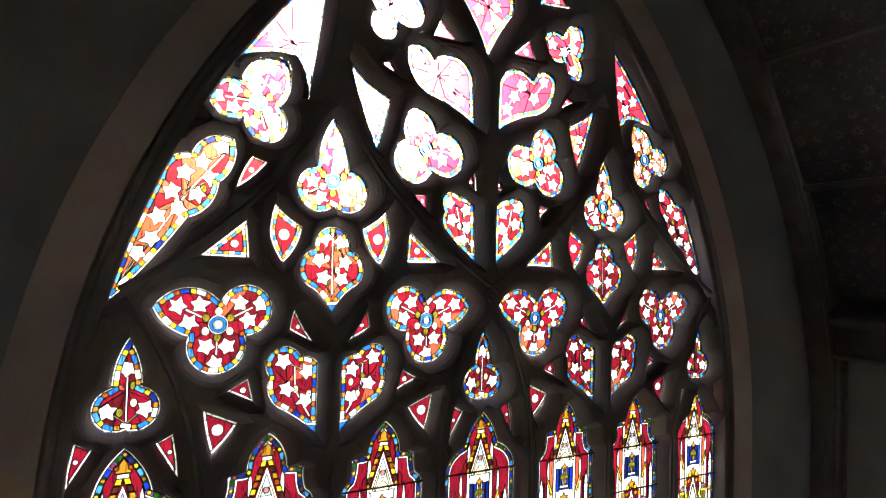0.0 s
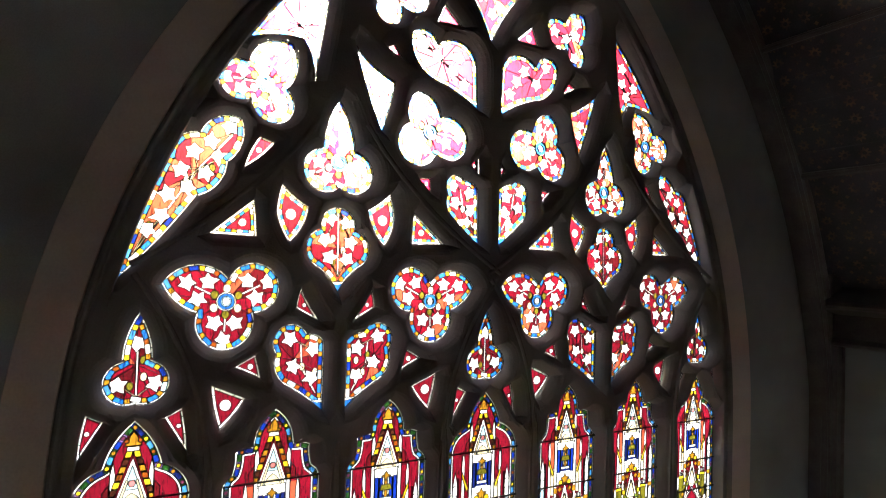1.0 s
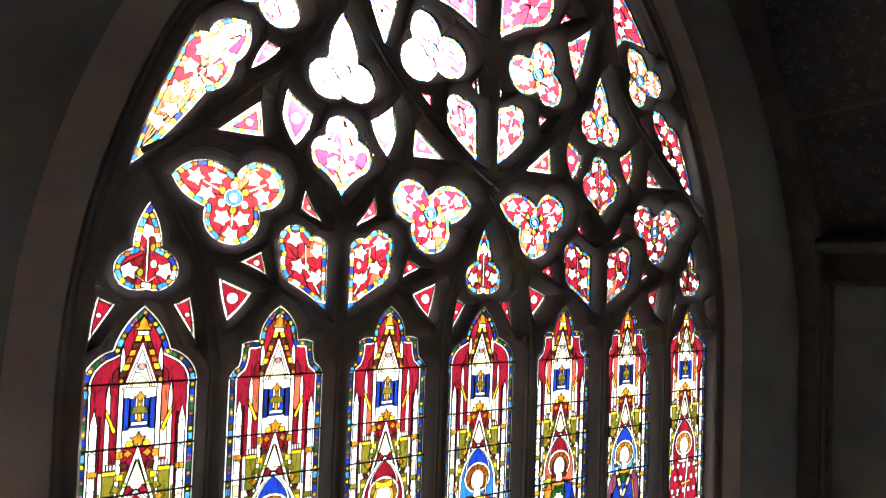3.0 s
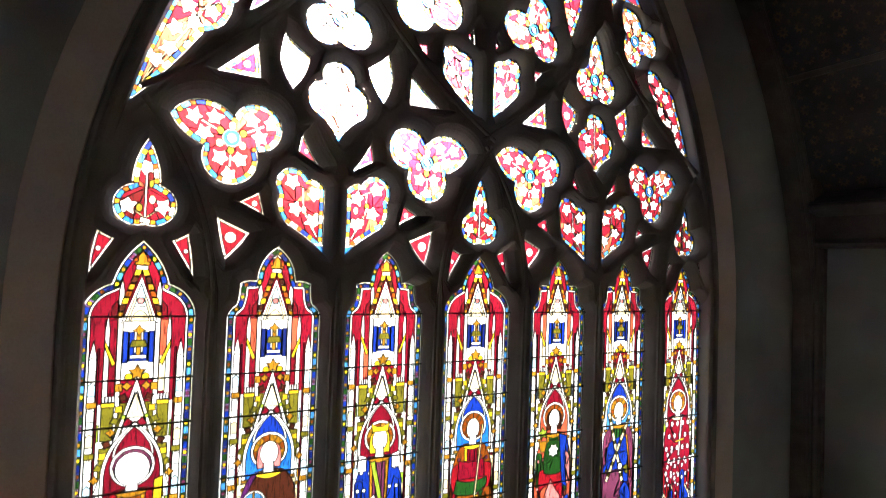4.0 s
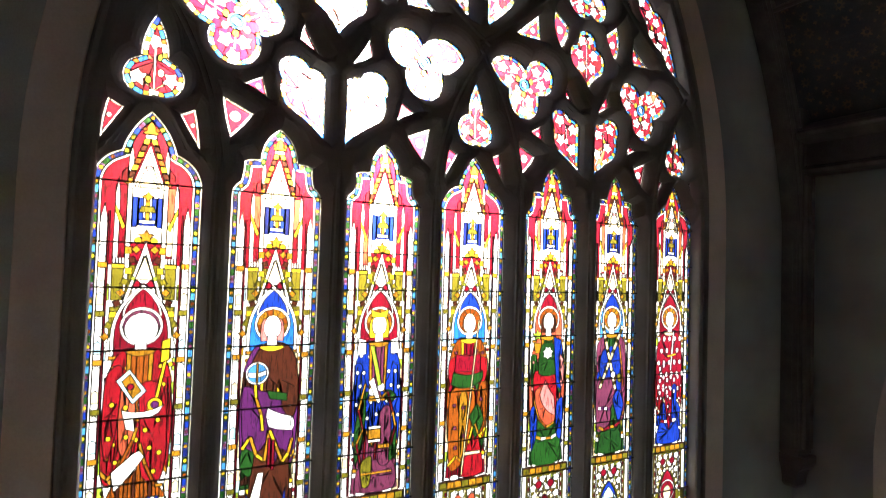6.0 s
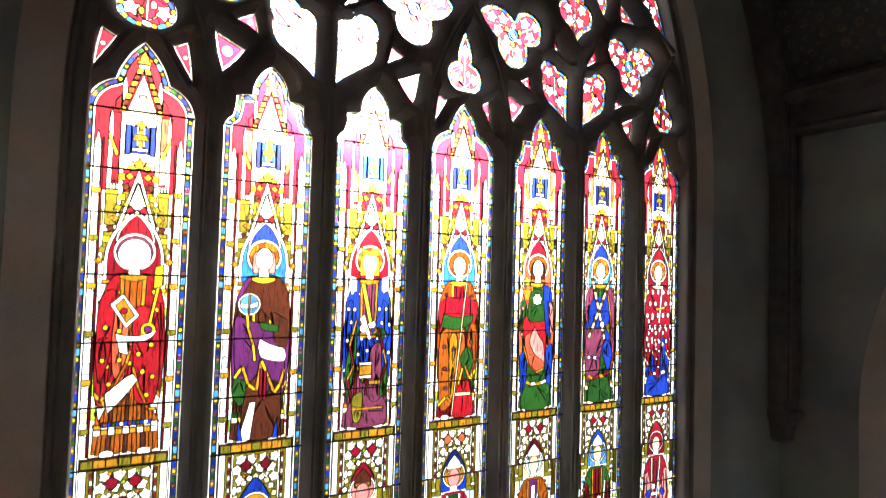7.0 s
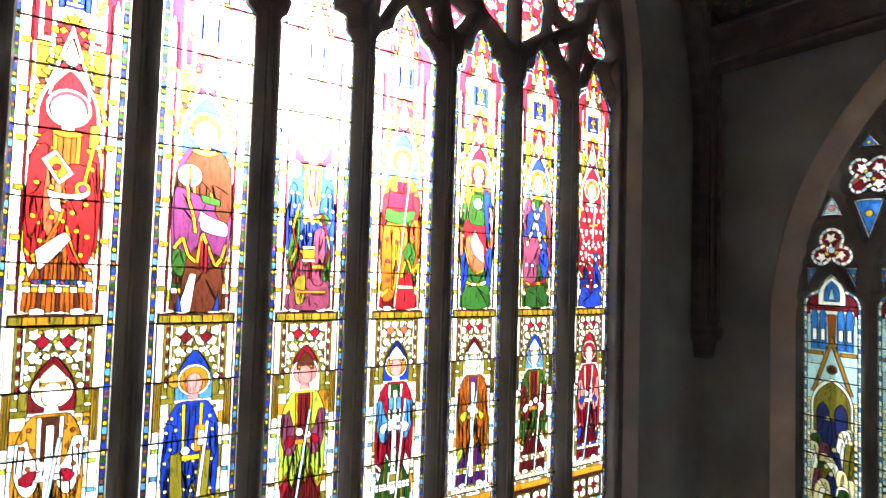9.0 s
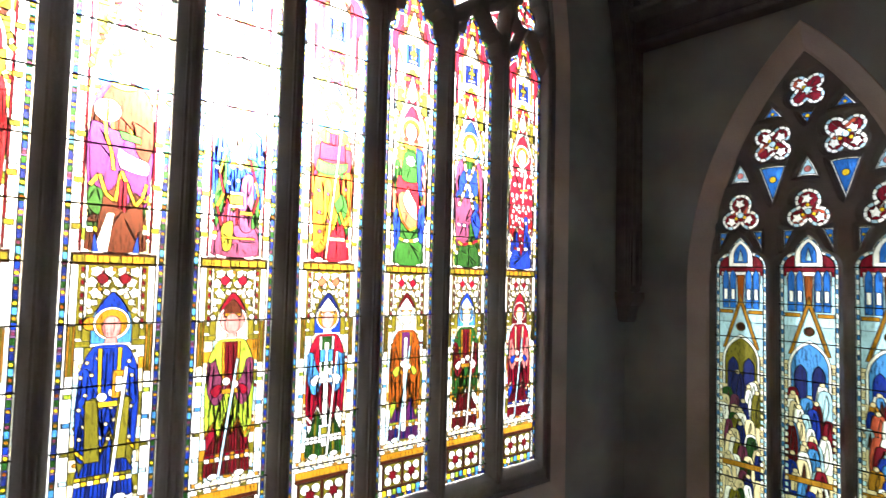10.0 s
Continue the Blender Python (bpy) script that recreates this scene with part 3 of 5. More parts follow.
both(flowers, arcs(-1.85, 10.475, -0.14, -1.47, 10.555, -0.2, -1.39, 10.27, 0.04, -1.27, 11.2, 0.06))
both(flowers, arcs(-1.11, 10.62, 0.05, -0.90, 10.00, 0.06, -0.79, 10.39, -0.14))
both(spandrels, kite(-0.80, 10.665, 0, -0.88, 10.62, -0.05, -0.71, 10.53, 0))
both(flowers, arcs(-0.10, 10.27, 0, -0.11, 10.62, 0.66, -0.45, 10.735, 0.66, -0.675, 10.77, 0.38, -0.47, 10.45, -0.12))
both(flowers, arcs(-0.60, 10.355, 0.42, -0.68, 10.11, 1.45, -0.46, 9.895, 1.7, -0.42, 10.19, 0.42), None, (-0.51, 10.06), ((-0.56, 10.24), (-0.61, 9.95), (-0.34, 10.055)))
both(spandrels, kite(-0.615, 9.71, 0, -0.495, 9.59, 0, -0.50, 9.72, 0))
both(flowers, arcs(-0.083, 9.23, 0, -0.09, 9.665, 0.3, -0.215, 9.735, 0.95, -0.36, 9.61, 0.3, -0.355, 9.47, 0.05), None, None, (), ((-0.31, 9.68), (-0.17, 9.63), (-0.29, 9.55), (-0.16, 9.50), (-0.20, 9.40)), ((-0.11, 9.33), (-0.22, 9.52), (-0.25, 9.66)))
both(spandrels, kite(-0.11, 9.92, 0, -0.165, 9.845, 0, -0.10, 9.78, 0))
both(flowers, arcs(0, 10.81, -0.08, 0.235, 11.22, 0.42, 0.0, 11.62, 0.42, -0.235, 11.22, -0.08))
both(spandrels, kite(-0.41, 11.06, 0, -0.475, 10.895, 0, -0.235, 10.90, 0))
both(flowers, arcs(-0.95, 11.27, 0.3, -0.925, 10.99, 2.0, -0.755, 10.945, 1.9, -0.745, 11.17, 0.45))
both(flowers, arcs(-0.45, 11.36, 0.0, -0.85, 11.40, 0.25, -0.66, 11.75, 0.25))


def leaned(p):
    """The head of the window leans a little to the west, as old tracery does."""
    q = p.copy()
    q[:, 0] -= 0.03 * np.clip((q[:, 1] - 9.0) / 1.3, 0, 1.2)
    return q


flowers, spandrels = [leaned(p) for p in flowers], [leaned(p) for p in spandrels]
OPENINGS = LANCETS + flowers + spandrels
PROFILE = ((0.0, -0.03), (0.016, -0.062), (0.036, -0.090), (0.06, -0.112), (0.08, -0.120))
stone_tracery(window_1, great_arch(0.0), OPENINGS, PROFILE)


def tracery_rib(x0, z0, b0, x1, z1, b1=None, x2=None, z2=None, r=0.02):
    """A rounded rib that follows the main lines of the tracery."""
    line = [x0, z0, b0, x1, z1] + ([b1, x2, z2] if b1 is not None else [])
    pts = arcs(*line, 0)
    for axis in (None, PAIR):
        for flip in (False, True):
            q = np.array(pts)
            if axis is not None:
                q[:, 0] = 2 * axis - q[:, 0]
            if flip:
                q[:, 0] = -q[:, 0]
            q = leaned(q)
            bm = bmesh.new()
            rings = []
            for i, c in enumerate(q):
                d = q[min(i + 1, len(q) - 1)] - q[max(i - 1, 0)]
                d = d / max(np.hypot(*d), 1e-9)
                rings.append([bm.verts.new((c[0] - d[1] * r * math.cos(a), -0.112 - r * math.sin(a), c[1] + d[0] * r * math.cos(a))) for a in np.linspace(-0.3, math.pi + 0.3, 7)])
            for u, w in zip(rings[:-1], rings[1:]):
                for k in range(6):
                    bm.faces.new((u[k], u[k + 1], w[k + 1], w[k]))
            part("tracery_rib", bm, STONE, window_1)


tracery_rib(-2.44, 8.97, -0.15, -2.0, 7.80)
tracery_rib(-2.46, 9.02, 0.06, -1.66, 9.66, 0.05, -1.37, 10.02)


# slender rolls that run up the front of each mullion
for i in range(6):
    bm = bmesh.new()
    rings = []
    for z, k in ((3.24, 1.0), (7.55, 1.0), (7.78, 0.75), (7.92, 0.3)):
        rings.append([bm.verts.new(((LANCET_X[i] + LANCET_X[i + 1]) / 2 + u * k, y * k - 0.108 * (1 - k), z)) for u, y in ((-0.046, -0.108), (-0.044, -0.126), (-0.028, -0.130), (-0.020, -0.150), (0.0, -0.160), (0.020, -0.150), (0.028, -0.130), (0.044, -0.126), (0.046, -0.108))])
    for u, w in zip(rings[:-1], rings[1:]):
        for k in range(len(u) - 1):
            bm.faces.new((u[k], u[k + 1], w[k + 1], w[k]))
    part("mullion_roll", bm, STONE, window_1)


# ---------------------------------------------------------------- stained glass
def beads(layers, outline, d, width, step, run, dots=None):
    """A border of little coloured pieces, with round jewels on every other one."""
    path = shifted(outline, d, 0.01)
    if path is None:
        return
    for i, p, w, s in along(path, step):
        n = np.array([-w[1], w[0]]) * width / 2
        a, b = p - w * s * 0.5, p + w * s * 0.5
        layers.append((np.array([a - n, b - n, b + n, a + n])[::-1], run[i % len(run)]))
        if dots and i % 2:
            layers.append((disc(p[0], p[1], width * 0.46, 8), dots[(i // 2) % len(dots)]))


def ivy(x, z, r, rng, way=None):
    """A broad lobed ivy leaf with hollow sides, pointing its longest lobe along way, each a little different."""
    w = rng.uniform(0, 6.28) if way is None else way + rng.uniform(-0.35, 0.35)
    out = []
    for a, k in ((0, 1.22), (34, 0.60), (66, 1.02), (104, 0.60), (146, 0.92), (180, 0.50), (214, 0.92), (256, 0.60), (294, 1.02), (326, 0.60)):
        k *= rng.uniform(0.90, 1.10)
        t = w + radians(a + rng.uniform(-6, 6))
        out.append((x + r * k * math.cos(t), z + r * k * math.sin(t)))
    return np.array(out)


def jewelled(layers, outline, k, rng):
    """The border of a tracery light: long blue and white pieces with small square gold ones between them, inside a clear edge."""
    path = shifted(outline, 0.011 + 0.015 * k, 0.01)
    if path is None:
        return
    width = 0.030 * k
    run = ("azure", "sky", "azure", "white", "azure", "pale", "blue", "sky", "white", "azure")
    shift = rng.randrange(len(run))
    for i, p, w, s in along(path, 0.046 * max(k, 0.72)):
        n = np.array([-w[1], w[0]]) * width / 2
        h = w * s * (0.36 if i % 2 else 0.64)
        layers.append((np.array([p - h - n, p + h - n, p + h + n, p - h + n])[::-1], rng.choice(("gold", "yellow", "gold", "yellow", "amber")) if i % 2 else run[(i // 2 + shift) % len(run)]))


def pointed_tip(layers, outline, size=0.075):
    """The lower tip of a light that runs out to a point is one blue piece."""
    i = int(outline[:, 1].argmin())
    c = outline[i]
    q = [p for p in np.roll(outline, -i, 0) if np.hypot(*(p - c)) > size * 0.7]
    if len(q) < 2:
        return
    a, b = q[0] - c, q[-1] - c
    if (a @ b) / (np.hypot(*a) * np.hypot(*b)) > 0.45:
        layers.append((poly(c[0] - size, c[1] - 0.01, c[0] + size, c[1] - 0.01, c[0] + size, c[1] + size, c[0] - size, c[1] + size), "white"))
        layers.append((poly(c[0] - size, c[1] - 0.01, c[0] + size, c[1] - 0.01, c[0] + size, c[1] + size * 0.9, c[0], c[1] + size * 0.72, c[0] - size, c[1] + size * 0.9), "azure"))


def flower_light(parent, o, rng, plan=None):
    """A tracery light: jewelled border, ruby ground, white ivy leaves on a stem, yellow fruit."""
    layers = []
    size = math.sqrt(abs(area(o)))
    k = min(1.0, size / 0.34)
    ring, heads, leaves, stem = plan or (None, (), (), ())
    lean = lambda q: tuple(leaned(np.array([q], float))[0]) if plan else q
    c = np.array(lean(ring) if ring else o.mean(0))
    n = 9
    for i in range(n):
        a, b = (i + 0.3) * 2 * math.pi / n, (i + 1.3) * 2 * math.pi / n
        layers.append((poly(c[0], c[1], c[0] + 1.5 * math.cos(a), c[1] + 1.5 * math.sin(a), c[0] + 1.5 * math.cos(b), c[1] + 1.5 * math.sin(b)), rng.choice(("red", "red", "red", "red", "red", "ruby", "red", "salmon"))))
    inner = shifted(o, 0.014 + 0.030 * k, 0.012)
    leaf = 0.060 * max(k, 0.8)
    spots = [lean(q) for q in leaves]
    ways = [None] * len(spots)
    for h in heads:
        h = lean(h)
        w = math.atan2(h[1] - c[1], h[0] - c[0])
        for t in (0.0, 2.1, -2.1):
            spots.append((h[0] + 0.067 * math.cos(w + t), h[1] + 0.067 * math.sin(w + t)))
            ways.append(w + t)
        layers.append((strip(tuple(c), (h[0] + 0.02 * math.cos(w), h[1] + 0.02 * math.sin(w)), 0.012), "white"))
        if rng.random() < 0.5:
            layers.append((disc(h[0] + 0.08 * math.cos(w + 1), h[1] + 0.08 * math.sin(w + 1), 0.06, 9), "salmon"))
    if not spots and inner is not None:
        lo, hi = inner.min(0), inner.max(0)
        tries = 0
        while tries < 600 and len(spots) < 18:
            tries += 1
            x, z = rng.uniform(lo[0], hi[0]), rng.uniform(lo[1], hi[1])
            if not inside(inner, x, z) or np.hypot(inner[:, 0] - x, inner[:, 1] - z).min() < leaf * 0.75:
                continue
            if any(math.hypot(x - a, z - b) < leaf * 1.85 for a, b in spots):
                continue
            spots.append((x, z))
            ways.append(None)
        for i in range(1, len(spots)):
            j = min(range(i), key=lambda q: math.hypot(spots[q][0] - spots[i][0], spots[q][1] - spots[i][1]))
            layers.append((strip(spots[i], spots[j], 0.010), "white"))
    line = [lean(q) for q in stem]
    for a, b in zip(line[:-1], line[1:]):
        layers.append((strip(a, b, 0.012), "white"))
    for q in leaves:
        if line:
            q = lean(q)
            j = min(line, key=lambda e: math.hypot(e[0] - q[0], e[1] - q[1]))
            layers.append((strip(q, j, 0.008), "cream"))
    if line and len(line) > 1:
        for f, d, col in ((0.22, 0.034, "olive"), (0.40, -0.036, "cream"), (0.58, 0.036, "cream"), (0.74, -0.032, "olive")):
            a, b = np.array(line[0]), np.array(line[-1])
            w = (b - a) / np.hypot(*(b - a))
            m = a + (b - a) * f + np.array([-w[1], w[0]]) * d
            if rng.random() < 0.75:
                layers.append((disc(m[0], m[1], 0.020, 9, 0.027), col))
    for (x, z), w in zip(spots, ways):
        layers.append((ivy(x, z, leaf, rng, w), "white"))
    if ring:
        for t in range(6):
            w = t * math.pi / 3 + 0.5
            layers.append((disc(c[0] + 0.082 * math.cos(w), c[1] + 0.082 * math.sin(w), 0.024, 9, 0.028), ("olive", "cream")[t % 2]))
        for r, col in ((0.060, "white"), (0.051, "azure"), (0.032, "pale"), (0.023, "white")):
            layers.append((disc(c[0], c[1], r, 16), col))
    if plan:
        beads(layers, o, 0.007, 0.014, 0.06, ("white",))
        jewelled(layers, o, k, rng)
        pointed_tip(layers, o)
    else:
        for x, z in spots[1:5]:
            layers.append((disc((x + c[0]) / 2, (z + c[1]) / 2, 0.022, 9), "yellow"))
        layers.append((disc(c[0], c[1], 0.034, 10), "pale"))
        beads(layers, o, 0.020, 0.036, 0.055, ("white", "pale", "white", "white"))
    leaded_light(parent, o, layers, small=0.0012)


def spandrel_light(parent, o, rng, ground="red"):
    """A small light between the larger ones: a red pane with a white roundel and a pale edge."""
    layers = []
    k = min(1.0, math.sqrt(abs(area(o))) / 0.16)
    inner = shifted(o, 0.013 * k, 0.01)
    if math.sqrt(abs(area(o))) > 0.15 and o[:, 1].mean() > 9.0:
        beads(layers, o, 0.008, 0.016, 0.05, ("white",))
        beads(layers, o, 0.026, 0.020, 0.034, ("white", "yellow", "azure", "gold", "white", "azure"))
        inner = shifted(o, 0.037, 0.01)
    else:
        beads(layers, o, 0.009, 0.018, 0.09, ("white",))
        inner = shifted(o, 0.018 * k, 0.01)
    if inner is not None:
        layers.append((inner, ground))
        m = o.mean(0) if len(o) < 8 else inner.mean(0)
        d = np.hypot(inner[:, 0] - m[0], inner[:, 1] - m[1]).min()
        layers.append((disc(m[0], m[1], min(0.036, max(0.014, d * 0.72)), 12), {"red": "white", "pale": "pink"}.get(ground, "yellow")))
    leaded_light(parent, o, layers)


def sym(layers, x, p, c):
    q = p.copy()
    q[:, 0] += x
    layers.append((q, c))
    r = p.copy()
    r[:, 0] = x - r[:, 0]
    layers.append((r[::-1], c))


def mid(layers, x, p, c):
    q = p.copy()
    q[:, 0] += x
    layers.append((q, c))


def pointed(half, foot, spring, top, b=0.24):
    return arcs(-half, foot, 0, half, foot, 0, half, spring, b, 0, top, b, -half, spring, 0)


# each lancet's glass: arch, halo, under-robe, its shade, cloak, its shade, sleeve, lining, trim, spots
GARB = (
    ("red", "mauve", "amber", "brown", "scarlet", "red", "scarlet", "white", "gold", "yellow"),
    ("blue", "gold", "brown", "ruby", "purple", "mauve", "brown", "green", "yellow", None),
    ("red", "gold", "mauve", "ruby", "blue", "navy", "blue", "green", "gold", "white"),
    ("blue", "amber", "red", "ruby", "amber", "brown", "red", "green", "yellow", "mauve"),
    ("red", "amber", "green", "olive", "salmon", "red", "green", "blue", "gold", "pink"),
    ("blue", "gold", "green", "mauve", "mauve", "ruby", "blue", "olive", "gold", None),
    ("red", "gold", "blue", "navy", "scarlet", "red", "scarlet", "blue", "cream", "white"),
)
LOWER = (
    ("ruby", "cream", "brown", "amber", "gold", "amber", "white", "red", "white", "amber"),
    ("blue", "gold", "blue", "navy", "blue", "navy", "blue", "olive", "yellow", "cream"),
    ("red", "pink", "ruby", "brown", "lime", "green", "mauve", "red", "gold", None),
    ("navy", "gold", "green", "olive", "red", "ruby", "sky", "white", "white", None),
    ("ruby", "pale", "purple", "navy", "amber", "brown", "amber", "lime", "gold", None),
    ("blue", "sky", "ruby", "brown", "green", "ruby", "ruby", "white", "gold", "gold"),
    ("red", "red", "red", "ruby", "red", "ruby", "pink", "blue", "cream", None),
)


def lens(x0, z0, x1, z1, b):
    """A curved fold: a thin crescent between two places."""
    return arcs(x0, z0, b, x1, z1, b * 0.35 if b > 0 else -b * 1.2)


def robe(layers, x, top, foot, half, g, rng, turn=1):
    """A standing draped shape in coloured glass, plain, with folds, borders and a girdle."""
    _, _, under, under2, cloak, cloak2, sleeve, lining, trim, spots = g
    h = top - foot

    def put(q, c):
        q = q.copy()
        q[:, 0] = x + turn * half * q[:, 0]
        q[:, 1] = foot + h * q[:, 1]
        layers.append((ccw(q), c))
    # under-robe with its folds and hem
    put(poly(-0.78, 0.5, -0.98, 0.02, -0.5, 0.0, 0.0, 0.02, 0.5, 0.0, 0.98, 0.02, 0.8, 0.5), under)
    for i in range(7):
        a = -0.86 + 0.26 * i
        put(poly(a, 0.01, a + 0.13 + 0.02 * (i % 3), 0.01, a * 0.8 + 0.10, 0.46, a * 0.8 + 0.03, 0.46), under2 if i % 2 else under)
    for i in range(9):
        a = -0.95 + 0.21 * i
        put(poly(a, 0.115, a + 0.2, 0.115, a + 0.2, 0.145, a, 0.145), trim if i % 2 else "white")
        put(poly(a, 0.148, a + 0.2, 0.148, a + 0.2, 0.172, a, 0.172), lining if i % 3 else trim)
    # lining where the cloak hangs open
    for q in (poly(-1.0, 0.36, -0.82, 0.19, -0.55, 0.3, -0.6, 0.45), poly(0.98, 0.36, 0.86, 0.2, 0.55, 0.3, 0.55, 0.45), poly(-0.1, 0.5, -0.28, 0.30, 0.05, 0.34, 0.22, 0.5)):
        put(q, lining)
    # cloak with a zigzag foot
    put(arcs(-0.42, 1.0, 0.12, -0.92, 0.86, 0.06, -1.04, 0.60, 0.04, -0.98, 0.33, 0.2, -0.66, 0.27, 0, -0.42, 0.40, -0.1, -0.12, 0.30, 0, 0.10, 0.44, 0.1, 0.42, 0.25, 0, 0.62, 0.38, -0.1, 0.96, 0.30, 0.04, 1.04, 0.62, 0.06, 0.92, 0.86, 0.12, 0.42, 1.0, 0), cloak)
    for i, (x0, z0, x1, z1, b) in enumerate(((-0.80, 0.34, -0.84, 0.80, 0.10), (-0.62, 0.30, -0.50, 0.62, -0.10), (-0.30, 0.37, -0.55, 0.72, 0.12), (0.0, 0.40, 0.35, 0.66, 0.12),
                                            (0.30, 0.34, 0.52, 0.70, -0.10), (0.55, 0.38, 0.72, 0.74, 0.10), (0.82, 0.33, 0.88, 0.78, -0.08), (-0.12, 0.34, -0.20, 0.60, 0.1), (0.15, 0.42, -0.3, 0.58, -0.15))):
        put(lens(x0, z0, x1, z1, b * 2), cloak2 if i % 3 else cloak)
    line = ((-0.98, 0.33), (-0.66, 0.27), (-0.42, 0.40), (-0.12, 0.30), (0.10, 0.44), (0.42, 0.25), (0.62, 0.38), (0.96, 0.30))
    for (a0, a1), (b0, b1) in zip(line[:-1], line[1:]):
        n = 2
        for k in range(n):
            u, w = k / n, (k + 1) / n
            p0, p1 = (a0 + (b0 - a0) * u, a1 + (b1 - a1) * u), (a0 + (b0 - a0) * w, a1 + (b1 - a1) * w)
            put(poly(p0[0], p0[1] - 0.004, p1[0], p1[1] - 0.004, p1[0], p1[1] + 0.028, p0[0], p0[1] + 0.028), trim)
    # breast, sleeves, girdle
    put(arcs(-0.30, 0.98, 0, -0.34, 0.66, 0.2, 0.32, 0.66, 0, 0.30, 0.98, 0), under)
    put(lens(-0.12, 0.68, -0.1, 0.95, 0.1), under2)
    put(lens(0.14, 0.68, 0.12, 0.95, -0.1), under2)
    put(arcs(-0.98, 0.84, 0.1, -0.94, 0.62, 0.3, -0.20, 0.62, 0.1, -0.16, 0.69, -0.25, -0.66, 0.84, 0.1), sleeve)
    put(arcs(0.96, 0.84, -0.1, 0.64, 0.86, -0.2, 0.12, 0.71, 0.1, 0.16, 0.645, 0.3, 0.94, 0.63, 0.1), sleeve)
    for k in range(9):
        u, v = -0.92 + 0.22 * k + rng.uniform(-0.06, 0.06), rng.uniform(0.34, 0.50)
        if abs(u) < 0.93:
            put(lens(u, v, u * 0.9 + rng.uniform(-0.16, 0.16), v + rng.uniform(0.14, 0.26), rng.choice((-0.28, 0.28, 0.2))), rng.choice((cloak, cloak2, cloak2, under2)))
    for u, v in ((-0.9, 0.66), (-0.72, 0.63), (0.72, 0.64), (0.9, 0.66)):
        put(lens(u, v, u * 0.95, v + 0.17, 0.25), rng.choice((sleeve, cloak2)))
    if spots:
        for i in range(36):
            u, v = -0.88 + 0.33 * (i % 6) + rng.uniform(-0.05, 0.05) + 0.17 * ((i // 6) % 2), 0.40 + 0.10 * (i // 6) + rng.uniform(-0.015, 0.015)
            if abs(u) < 0.94 and not (abs(u) < 0.36 and v > 0.62):
                layers.append((disc(x + turn * half * u, foot + h * v, half * 0.078, 8), spots))
    put(lens(-0.80, 0.62, -0.35, 0.66, 0.25), lining)
    put(lens(0.30, 0.66, 0.82, 0.63, 0.25), lining)
    put(poly(-0.36, 0.60, 0.36, 0.60, 0.34, 0.635, -0.34, 0.635), trim)
    for s in (-1, 1):
        put(poly(s * 0.26, 0.98, s * 0.40, 0.98, s * 0.34, 0.66, s * 0.24, 0.66), trim)
        layers.append((disc(x + s * half * 0.55, foot + 0.012, half * 0.22, 10, half * 0.13), "white"))
    layers.append((disc(x - turn * half * 0.20, foot + h * 0.665, half * 0.17, 10), "white"))
    layers.append((disc(x + turn * half * 0.16, foot + h * 0.69, half * 0.17, 10), "white"))


def soft(points, steps=4):
    """A smooth closed outline through the given corners."""
    p = np.array(points, float).reshape(-1, 2)
    a, b, c = np.roll(p, 1, 0), np.roll(p, -1, 0), np.roll(p, -2, 0)
    out = []
    for p0, p1, p2, p3 in zip(a, p, b, c):
        for k in range(steps):
            t = k / steps
            out.append(0.5 * (2 * p1 + (p2 - p0) * t + (2 * p0 - 5 * p1 + 4 * p2 - p3) * t * t + (3 * p1 - p0 - 3 * p2 + p3) * t ** 3) * 0.75 + (p1 + (p2 - p1) * t) * 0.25)
    return np.array(out)


